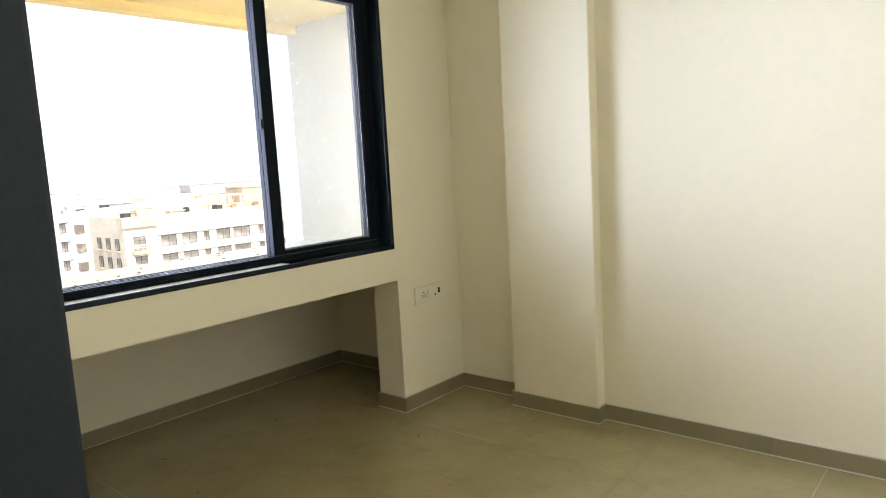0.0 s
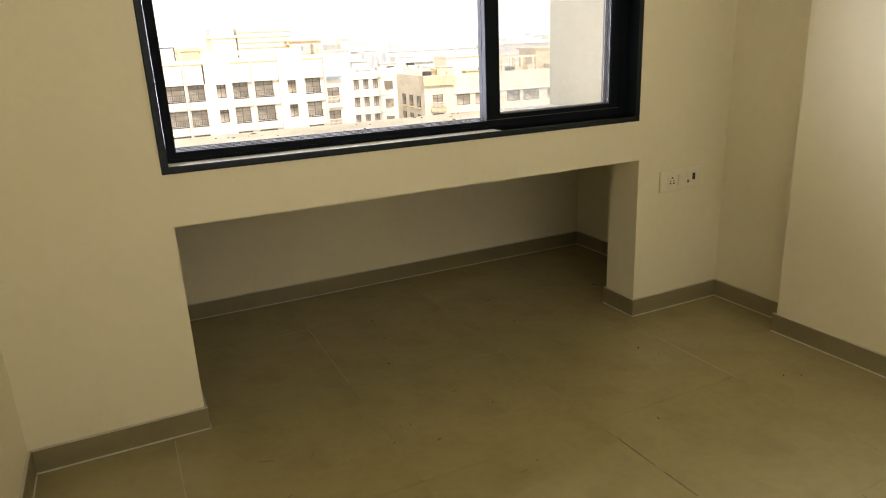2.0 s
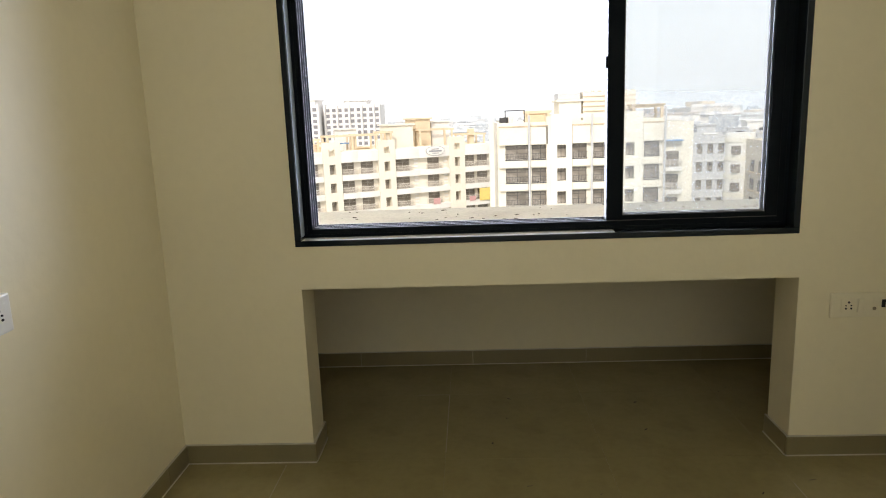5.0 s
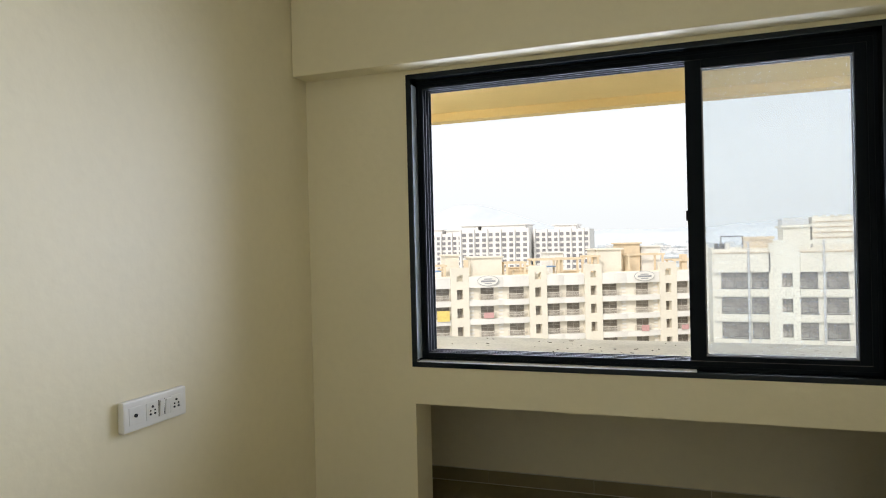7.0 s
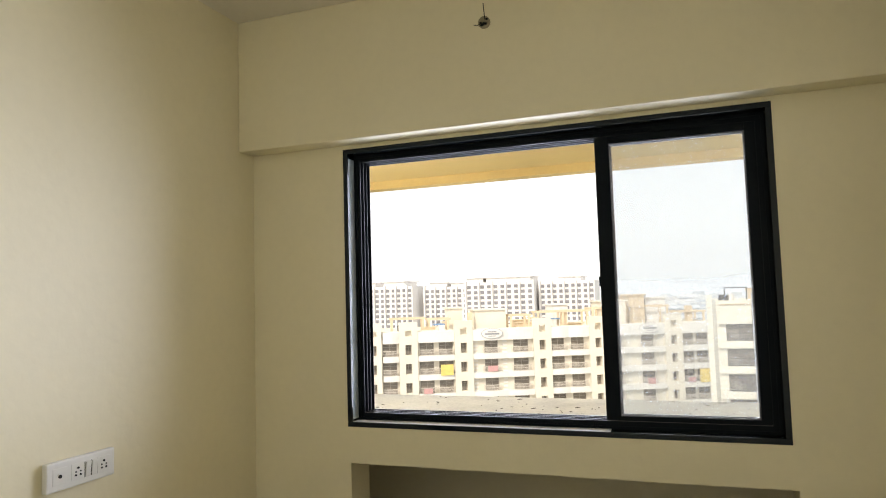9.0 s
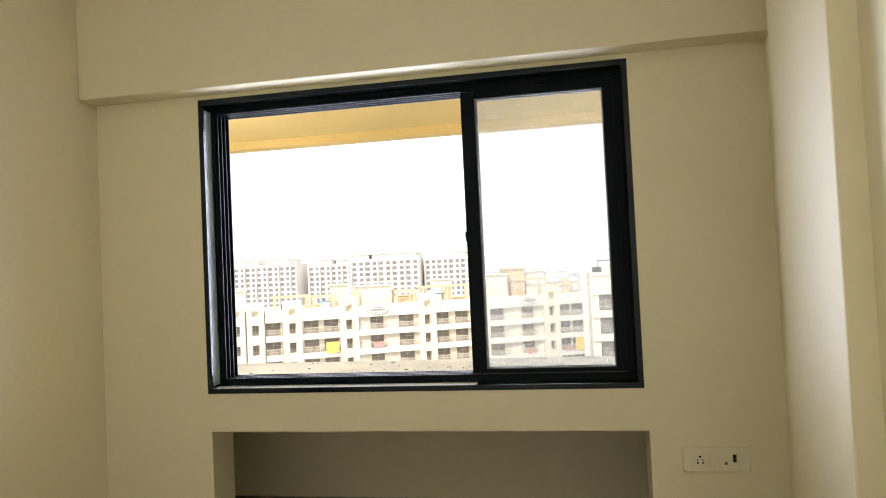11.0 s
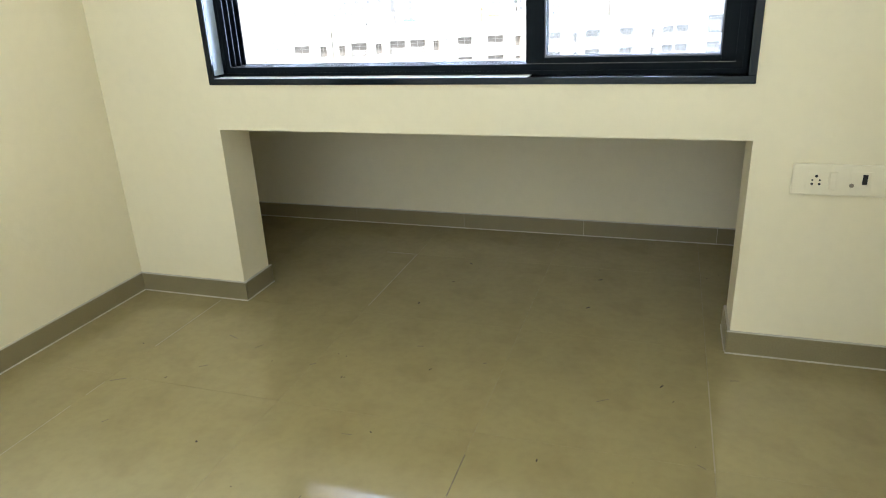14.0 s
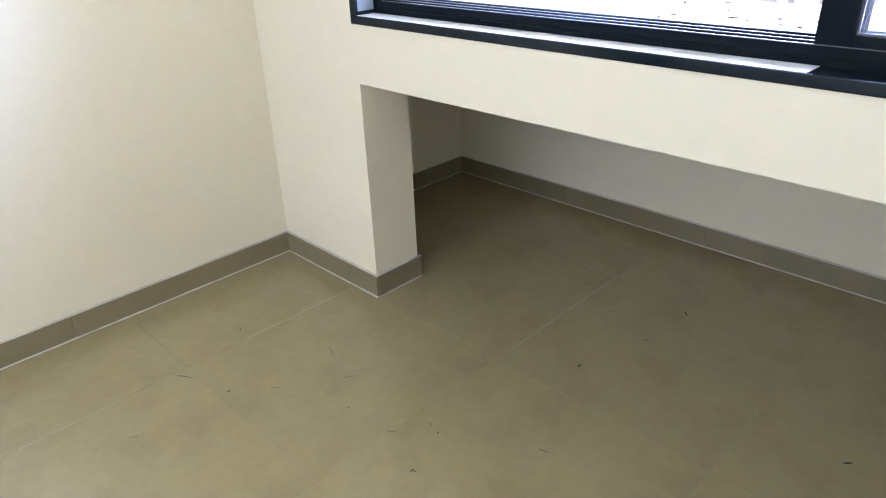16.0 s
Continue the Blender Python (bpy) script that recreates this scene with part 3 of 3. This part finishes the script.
# long cream block with curved balconies
ROWS_A = [-6.25 - 3.0 * k for k in range(6)]
COLS_A = [(-8.6, 2.2, 2.0, "b"), (-5.4, 1.0, 1.5, "s"), (-2.6, 1.0, 1.5, "s"), (0.0, 2.3, 2.0, "b"), (2.95, 1.0, 1.6, "s"), (5.9, 2.3, 2.0, "b"), (9.0, 2.3, 2.0, "b"),
          (11.8, 1.0, 1.6, "s"), (16.4, 2.2, 2.0, "b"), (21.3, 2.5, 2.0, "b"), (24.75, 1.0, 1.6, "s"), (27.5, 2.2, 2.0, "b"),
          (30.85, 2.2, 2.0, "b"), (34.15, 1.0, 1.6, "s"), (37.2, 2.5, 2.0, "b"), (42.9, 2.2, 2.0, "b"), (47.2, 1.0, 1.6, "s"),
          (49.9, 2.1, 2.0, "b"), (52.5, 2.1, 2.0, "b")]
SHIFT = 12.0
block_a = apartment_block("long cream apartment block with curved balconies and roof terraces", (-43.4 - SHIFT * 0.891, 95.8 - SHIFT * 0.454), 27.0, 54.2 + SHIFT, 14,
                          [(u + SHIFT, w, h, k) for u, w, h, k in COLS_A], ROWS_A, -3.3, BLOCK, BLOCKW, GREYFRAME, RAIL,
                          cloths=[(9.0 + SHIFT, -9.6, 2.0, 1.7, YELLOWCLOTH), (52.6 + SHIFT, -12.3, 2.6, 2.2, YELLOWCLOTH), (42.9 + SHIFT, -12.8, 1.3, 1.0, REDCLOTH),
                                  (16.4 + SHIFT, -9.7, 1.6, 0.9, REDCLOTH), (49.9 + SHIFT, -12.9, 1.2, 0.8, REDCLOTH), (5.9 + SHIFT, -12.8, 1.4, 0.8, REDCLOTH)], drop=0.48, slabs=False)
BAYS_A = [(-10.5, -6.9), (-1.1, 1.45), (4.45, 10.3), (13.3, 19.0), (19.0, 23.25), (26.25, 29.2), (29.2, 32.65), (35.65, 40.0), (40.0, 45.7), (48.7, 54.1)]
for u0, u1 in BAYS_A:
    balcony_band(block_a, SHIFT + u0, SHIFT + u1, -3.45, 1.75, 1.0, BLOCKW)
    for z in ROWS_A[:5]:
        balcony_band(block_a, SHIFT + u0, SHIFT + u1, z - 1.0, 0.9, 1.0, BLOCKW)
for u in (-5.4, -2.6, 2.95, 11.8, 24.75, 34.15, 47.2):
    pier(block_a, SHIFT + u, 1.3 if u == -2.6 or u == -5.4 else 1.48, 0.85, ROWS_A, 1.0, 1.6, -34, -1.9, BLOCK)
for u in (13.8, 18.6, 39.6, 45.2):
    bm = bmesh.new()
    for k in range(26):
        box(bm, SHIFT + u - 0.35, SHIFT + u + 0.35, -0.14, -0.002, -20 + k * 0.6, -19.7 + k * 0.6)
    part("lattice_strip", bm, BLOCKW, block_a)
for u in (16.4, 42.9):
    sign_board(block_a, SHIFT + u, -4.1)
for u0, u1, v0, z1, mat in ((-9, -4, 3, 0.0, BLOCK), (10.2, 12.6, 5, 0.2, BLOCK), (14.2, 19.4, 2.0, -0.2, BLOCK), (29.0, 31.6, 7, 0.2, BLOCKW), (35.9, 40.2, 2.0, 0.6, BLOCK),
                            (41.6, 44.4, 4.0, 1.5, TERRACE), (45.0, 48.6, 5.0, 0.9, BLOCKW)):
    roof_room(block_a, SHIFT + u0, SHIFT + u1, v0, v0 + 5, -4.2, z1, mat)
for u0, u1, z1, bays in ((0.5, 5.5, -1.2, 1), (6.5, 9.6, -1.4, 1), (20.0, 23.0, -1.2, 1), (24.6, 33.0, -0.8, 2), (33.9, 35.6, -0.5, 1), (41.0, 47.0, -0.4, 1), (49.2, 53.4, -1.5, 1)):
    pergola(block_a, SHIFT + u0, SHIFT + u1, 0.6, -4.2, z1, bays, TERRACE)
for u0, u1 in ((12.9, 13.6), (28.6, 29.6), (50.6, 51.6)):
    part("chimney_stack", boxes((SHIFT + u0, SHIFT + u1, 1.0, 2.0, -4.2, -0.7), bevel=0.05), TERRACE, block_a)
part("tarpaulin", boxes((SHIFT + 7.4, SHIFT + 9.2, 2.0, 5.0, -2.6, -2.45)), BLUETARP, block_a, "blue tarpaulin")
part("tarpaulin", boxes((SHIFT + 26.2, SHIFT + 29.0, 2.0, 4.6, -2.3, -2.15)), BLUETARP, block_a, "blue tarpaulin")

# nearer cream block with dark grilles
ROWS_B = [-3.35 - 2.93 * k for k in range(7)]
COLS_B = [(2.45, 2.9, 1.75, "g"), (5.4, 2.2, 1.75, "g"), (8.0, 1.15, 1.6, "s"), (10.25, 1.9, 1.75, "g"), (13.15, 2.2, 1.75, "g"), (16.6, 1.05, 1.6, "s"), (19.3, 1.9, 1.75, "g")]
block_b = apartment_block("cream apartment block with dark window grilles and roof rooms", (4.73, 84), 0, 20.9, 16, COLS_B, ROWS_B, 0.35, BLOCK, BLOCKW, DARKFRAME, DARKRAIL, drop=0.27)
for u, w, h, kind in COLS_B:
    for z in ROWS_B[:5]:
        if kind == "g":
            bm = bmesh.new()
            for k in range(int(w / 0.2) + 1):
                box(bm, u - w / 2 + k * 0.2, u - w / 2 + k * 0.2 + 0.03, -0.3, -0.27, z - 0.95, z - 0.2)
            for zz in (z - 0.95, z - 0.2):
                box(bm, u - w / 2 - 0.05, u + w / 2 + 0.05, -0.32, -0.25, zz, zz + 0.05)
            box(bm, u - w / 2 - 0.05, u + w / 2 + 0.05, -0.32, 0.02, z - 1.02, z - 0.95)
            part("grille", bm, DARKRAIL, block_b)
for u, half in ((8.0, 1.3), (16.5, 1.55)):
    pier(block_b, u, half, 0.55, ROWS_B, 1.12, 1.6, -34, 1.25, BLOCKC, hole=False)
for u in (-0.6, 6.55):
    part("pilaster", boxes((u - 0.45, u + 0.15, -0.5, -0.003, -34, 1.0)), BLOCK, block_b)
for u in (3.95, 11.75, 20.75):
    part("pipe", tube(bmesh.new(), (u, -0.62, -16.4), 0.13, 35.2), BLOCKG, block_b, "grey rainwater pipe")
for u0, u1 in ((0.2, 3.8), (4.1, 6.3), (9.35, 11.6), (11.9, 14.9), (18.1, 20.6)):
    part("parapet_band", boxes((u0, u1, -0.5, -0.004, -2.42, -0.2), bevel=0.04), BLOCK, block_b)
    part("coping", boxes((u0, u1, -0.58, 0.2, -0.2, -0.08)), BLOCKO, block_b)
    for z in ROWS_B[:6]:
        part("spandrel", boxes((u0, u1, -0.4, -0.004, z - 1.92, z - 1.05), bevel=0.03), BLOCK, block_b)
part("roof_beam", boxes((9.3, 14.95, -0.4, 0.0, 0.7, 1.2)), BLOCKC, block_b)
pergola(block_b, 3.95, 6.5, 0.6, -0.5, 1.75, 1, TERRACE)
pergola(block_b, 17.2, 20.7, 0.8, -0.5, 1.95, 1, TERRACE)
part("roof_slab", boxes((16.9, 21.0, 0.5, 4.4, 1.96, 2.1)), BLOCKO, block_b)
part("clothes_frame", boxes((1.0, 1.12, 0.6, 0.72, -0.2, 1.9), (3.4, 3.52, 0.6, 0.72, -0.2, 1.9), (1.12, 3.4, 0.6, 0.72, 1.78, 1.9)), DARKFRAME, block_b, "dark thin pipe frame on the terrace")
roof_room(block_b, 8.1, 11.0, 3, 8, -0.6, 3.0, BLOCKC)
part("water_tank", boxes((8.0, 10.9, 3.2, 7, 3.0, 3.85), bevel=0.1), BLOCKG, block_b, "grey water tank on the roof")
part("stair_tower", boxes((11.2, 17.9, 3, 9, -0.6, 3.9)), BLOCK, block_b)
for k in range(4):
    part("rib", boxes((11.15, 17.95, 2.9, 2.998, 1.4 + k * 0.62, 1.5 + k * 0.62)), BLOCKO, block_b)
for k in range(8):
    part("merlon", boxes((11.4 + k * 0.85, 11.8 + k * 0.85, 2.95, 3.3, 3.902, 4.08)), BLOCK, block_b)
part("pipe", tube(bmesh.new(), (20.9, -0.2, -16.3), 0.12, 36), BLOCKG, block_b)
block_b2 = apartment_block("yellow-cream end block with one open balcony column", (25.64, 85.2), 0, 3.9, 12, [(1.2, 1.9, 2.0, "b")], [-4.9 - 2.93 * k for k in range(5)], -0.2, BLOCK, BLOCKW, DARKFRAME,
                           RAIL, drop=0.27)
part("canopy", boxes((0.2, 2.4, -1.0, 0, -2.6, -2.45)), BLUETARP, block_b2, "small blue canopy")

# grey block and weathered ochre block further round
block_c = apartment_block("grey and white apartment block with tall window bays", (38.6, 113), -8, 15.6, 14,
                          [(1.0, 0.9, 1.6, "s"), (2.7, 0.9, 1.6, "s"), (4.4, 0.9, 1.6, "s"), (7.3, 2.0, 1.9, "b"), (11.4, 1.6, 1.8, "s"), (13.9, 1.6, 1.8, "b")],
                          [-3.4 - 3.0 * k for k in range(8)], -1.2, BLOCKG, BLOCKW, DARKFRAME, RAIL, drop=2.3)
part("pipe", boxes((9.4, 9.8, -0.4, -0.003, -34, -1.0)), BLOCKG, block_c)
roof_room(block_c, 1.0, 4.0, 3, 8, -2.2, 0.6, BLOCKG)
roof_room(block_c, 9.5, 13.0, 5, 9, -2.2, 1.0, BLOCKW)
part("water_tank", tube(bmesh.new(), (11.7, 3, -1.2), 0.8, 1.9), DARKFRAME, block_c, "dark round water tank")
# round white stair bay with a band at each floor
stair = part("stair_bay", tube(bmesh.new(), (7.3, -0.2, -17.6), 2.3, 33.4, sides=28), BLOCKW, block_c, "white rounded bay")
for k in range(8):
    part("floor_band", tube(bmesh.new(), (7.3, -0.2, -2.0 - 3.0 * k), 2.42, 0.7, sides=28), BLOCKC, stair)
    part("window", boxes((5.6, 6.9, -2.55, -1.6, -4.3 - 3.0 * k, -2.9 - 3.0 * k)), DARKGLASS, stair)
for u in (0.15, 9.9, 12.7):
    part("pilaster", boxes((u - 0.3, u + 0.3, -0.4, -0.003, -34, -0.6)), BLOCKG, block_c)


def roof_clutter(ob, u0, u1, v0, v1, z, count, seed, mats):
    """Low walls, tanks, posts and sheds that crowd a flat roof."""
    q = random.Random(seed)
    for _ in range(count):
        u, v, kind = q.uniform(u0, u1), q.uniform(v0, v1), q.random()
        if kind < 0.3:
            part("roof_tank", tube(bmesh.new(), (u, v, z + 0.75), q.uniform(0.45, 0.75), 1.5, sides=14), q.choice((DARKFRAME, BLOCKG, BLOCKW)), ob)
        elif kind < 0.65:
            w, h = q.uniform(0.25, 0.5), q.uniform(1.2, 2.6)
            part("roof_post", boxes((u - w / 2, u + w / 2, v, v + w, z, z + h)), q.choice(mats), ob)
        else:
            w, h = q.uniform(1.2, 3.4), q.uniform(0.9, 2.0)
            part("roof_shed", boxes((u, u + w, v, v + 1.6, z, z + h), (u - 0.15, u + w + 0.15, v - 0.2, v + 1.8, z + h, z + h + 0.14)), q.choice(mats), ob)


roof_clutter(block_c, 0.6, 14.5, 0.8, 4.5, -2.2, 16, 31, (BLOCKG, BLOCKW, BLOCKD))
block_d = apartment_block("weathered cream apartment block with stained parapet", (44.9, 96), -4, 32, 14,
                          [(2.2, 1.8, 2.1, "b"), (6.6, 2.4, 1.7, "g"), (9.9, 2.4, 1.7, "g"), (12.7, 1.0, 1.5, "s"), (15.6, 2.4, 1.7, "g"), (18.9, 3.0, 1.7, "g"), (22.5, 1.0, 1.5, "s"),
                           (26.0, 2.4, 1.7, "b")], [-7.1 - 2.9 * k for k in range(6)], -3.1, BLOCKD, BLOCKO, DARKFRAME, RAIL, drop=1.0)
part("parapet_band", boxes((-0.3, 5.0, -0.6, -0.004, -4.6, -3.2)), BLOCKO, block_d, "stained concrete parapet")
f_side, p_side = window_mesh(1.5, 1.7, DARKFRAME)
for v in (2.6, 6.2, 9.8):
    for k in range(4):
        side_win = child("window", f_side, block_d, pose(-0.22, v, -7.1 - 2.9 * k, 0, 0, -90))
        child("pane", p_side, side_win, pose(0, 0, 0))
        part("ledge", boxes((-0.5, -0.003, v - 1.0, v + 1.0, -8.2 - 2.9 * k, -8.05 - 2.9 * k)), BLOCKO, block_d)
roof_room(block_d, 6, 13.5, 5, 11, -4.0, -0.4, BLOCK)
pergola(block_d, 14.5, 21.0, 3, -4.0, -0.9, 3, TERRACE)
roof_room(block_d, 22, 28, 4, 10, -4.0, 0.2, BLOCKO)

roof_clutter(block_d, 0.8, 30, 0.7, 4.5, -4.0, 26, 32, (BLOCKO, BLOCK, TERRACE, BLOCKD))
roof_clutter(block_a, 2, SHIFT + 52, 5.5, 10, -4.2, 26, 33, (BLOCK, TERRACE, BLOCKW))
roof_clutter(block_b, 0.5, 7.4, 4.5, 9, -0.5, 6, 34, (BLOCK, TERRACE))
# brown streaks of water and an open balcony in the stained corner
for k, (u, w, h) in enumerate(((0.5, 0.5, 3.1), (1.3, 0.3, 2.2), (3.4, 0.6, 2.7), (4.5, 0.35, 3.6))):
    part("water_stain", boxes((u, u + w, -0.606, -0.601, -3.3 - h * 0.4, -3.25)), BLOCKO, block_d, "brown water streak")
for k in range(4):
    part("lintel", boxes((4.9, 29.5, -0.35, -0.004, -6.1 - 2.9 * k, -5.95 - 2.9 * k)), BLOCK, block_d)

# far towers
def tower(label, x, y, width, depth, top, cols, crown):
    ob = base("tower_block", (x, y, -1.65), label, "tower")
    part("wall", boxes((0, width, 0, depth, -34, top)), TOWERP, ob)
    pitch = width / cols
    pane_mesh = mesh("window", boxes((-pitch * 0.27, pitch * 0.27, -0.25, 0.1, -0.9, 0.9)), TOWERGLASS)
    for c in range(cols):
        for k in range(9):
            child("window", pane_mesh, ob, pose((c + 0.5) * pitch, 0, top - 2.6 - 3.1 * k))
    for k in range(0, cols + 1, 2):
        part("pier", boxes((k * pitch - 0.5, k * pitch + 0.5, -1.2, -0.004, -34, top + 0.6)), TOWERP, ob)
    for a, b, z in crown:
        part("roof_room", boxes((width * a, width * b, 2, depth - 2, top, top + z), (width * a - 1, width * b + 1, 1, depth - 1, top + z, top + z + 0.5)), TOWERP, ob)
    return ob


tower("far residential tower with haze painted into its pale walls", -79, 380, 31, 22, 10.4, 9, [(0.35, 0.75, 2.2)])
tower("far residential tower with haze painted into its pale walls", -121, 372, 40, 24, 11.0, 10, [(0.0, 0.25, 2.5), (0.3, 0.95, 2.4)])
tower("far residential tower with haze painted into its pale walls", -152, 385, 28, 24, 9.5, 8, [(0.1, 0.5, 2.5), (0.6, 0.9, 2.0)])
tower("far residential tower with haze painted into its pale walls", -196, 375, 40, 24, 10.5, 11, [(0.1, 0.35, 2.5), (0.5, 0.85, 2.8)])


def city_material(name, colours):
    """Weathered plaster in several tones (the far town's include haze), one for each house, with rows of darker
    openings.
    """
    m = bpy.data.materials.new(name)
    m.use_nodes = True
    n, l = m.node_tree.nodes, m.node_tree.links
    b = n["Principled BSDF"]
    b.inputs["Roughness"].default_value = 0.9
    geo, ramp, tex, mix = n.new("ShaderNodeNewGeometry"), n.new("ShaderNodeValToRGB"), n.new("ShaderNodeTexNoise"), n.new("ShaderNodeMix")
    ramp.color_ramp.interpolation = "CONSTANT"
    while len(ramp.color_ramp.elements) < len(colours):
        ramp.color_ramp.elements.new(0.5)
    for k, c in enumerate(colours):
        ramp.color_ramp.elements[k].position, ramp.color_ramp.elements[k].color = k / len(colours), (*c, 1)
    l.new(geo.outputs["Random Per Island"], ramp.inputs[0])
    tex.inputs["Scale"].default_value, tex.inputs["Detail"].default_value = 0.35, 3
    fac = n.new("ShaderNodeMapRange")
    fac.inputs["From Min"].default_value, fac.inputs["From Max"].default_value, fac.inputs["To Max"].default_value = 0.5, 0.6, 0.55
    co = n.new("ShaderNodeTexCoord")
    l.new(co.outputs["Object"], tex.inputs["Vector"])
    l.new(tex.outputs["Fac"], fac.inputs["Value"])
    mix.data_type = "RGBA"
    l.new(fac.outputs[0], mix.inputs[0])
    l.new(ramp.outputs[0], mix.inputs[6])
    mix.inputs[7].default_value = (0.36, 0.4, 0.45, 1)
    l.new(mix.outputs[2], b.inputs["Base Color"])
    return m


NEARCITY = city_material("town_plaster", [(0.78, 0.76, 0.72), (0.62, 0.6, 0.57), (0.74, 0.66, 0.56), (0.8, 0.79, 0.78), (0.5, 0.46, 0.43), (0.68, 0.69, 0.7)])
# paler, bluer tones than the near town: aerial haze put into the colours
FARCITY = city_material("town_plaster_with_haze", [(0.66, 0.7, 0.74), (0.56, 0.61, 0.66), (0.76, 0.78, 0.8), (0.6, 0.65, 0.7), (0.68, 0.68, 0.68)])


def city(name, count, y0, y1, label, seed, low, high, mat, side=-0.75):
    """Crowded far roofs, each a block with a smaller stair room on top."""
    r = random.Random(seed)
    bm = bmesh.new()
    for _ in range(count):
        y = y0 + (y1 - y0) * r.random() ** 1.4
        x = r.uniform(side, 1.0) * y
        w, d = r.uniform(10, 32), r.uniform(10, 25)
        top = -34 + r.uniform(low, high) * (1.15 if r.random() < 0.12 else 0.8)
        box(bm, x, x + w, y, y + d, -34, top)
        if r.random() < 0.8:
            q = r.uniform(0.1, 0.6)
            box(bm, x + w * q, x + w * (q + 0.3), y + 2, y + d - 2, top, top + r.uniform(1.5, 3.5))
            box(bm, x + w * 0.02, x + w * 0.98, y - 0.3, y, top, top + 0.9)
        for k in range(1, 5):
            if top - 3.0 * k > -30:
                box(bm, x - 0.4, x + w + 0.4, y - 0.8, y, top - 3.0 * k, top - 3.0 * k + 0.7)
    return thing(name, bm, mat, label, "buildings", kind="stuff")


city("distant_roofs", 150, 170, 340, "crowded pale roofs of the town behind the blocks", 5, 23, 31, NEARCITY, 0.22)
city("distant_roofs", 600, 430, 2600, "far town with haze painted into its pale bluish plaster", 6, 14, 34, FARCITY)

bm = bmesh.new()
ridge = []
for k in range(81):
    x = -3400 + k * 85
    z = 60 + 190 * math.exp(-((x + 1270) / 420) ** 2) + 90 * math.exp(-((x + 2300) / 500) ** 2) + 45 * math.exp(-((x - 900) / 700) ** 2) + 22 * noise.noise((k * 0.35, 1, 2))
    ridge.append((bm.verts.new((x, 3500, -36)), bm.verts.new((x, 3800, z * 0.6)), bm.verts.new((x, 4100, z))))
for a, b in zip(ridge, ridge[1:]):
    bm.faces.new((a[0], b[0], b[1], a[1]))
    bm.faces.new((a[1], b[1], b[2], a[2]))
thing("backdrop", bm, HILL, "hills on the horizon with haze painted into their pale colour", "hills", kind="structure")

# ---- floor tiles ----
floor = thing("floor", boxes((-2.0, 3.0, -4.2, 1.15, -0.12, -0.0006)), FGROUT, "polished beige vitrified floor tiles, dusty", "floor", kind="structure")
P, J = 0.6175, 0.0004
tile_bm = boxes((J, P - J, J, P - J, -0.01, 0.0), bevel=0.0003)
tile_mesh = mesh("floor_tile", tile_bm, TILE)
for i in range(-4, 4):
    for j in range(-6, 2):
        x, y = 0.403 + i * P, 0.0 + j * P
        if x > 2.9 or y > 1.0:
            continue
        t = new("floor_tile", tile_mesh)
        t.parent = floor
        t.matrix_local = pose(x, y, 0)

# joints where pale grout stands out
for x0, x1, y0, y1 in ((1.019, 1.0225, 0.06, 0.617), (0.87, 1.02, 0.6155, 0.619), (2.254, 2.2575, -0.63, -0.2), (0.401, 0.4045, -0.42, -0.03),
                       (2.40, 2.76, -1.855, -1.851), (0.4015, 0.404, -1.05, -0.8), (0.4015, 0.404, -0.74, -0.66)):
    part("grout_line", boxes((x0, x1, y0, y1, -0.0004, 0.0003)), RESIDUE, floor)
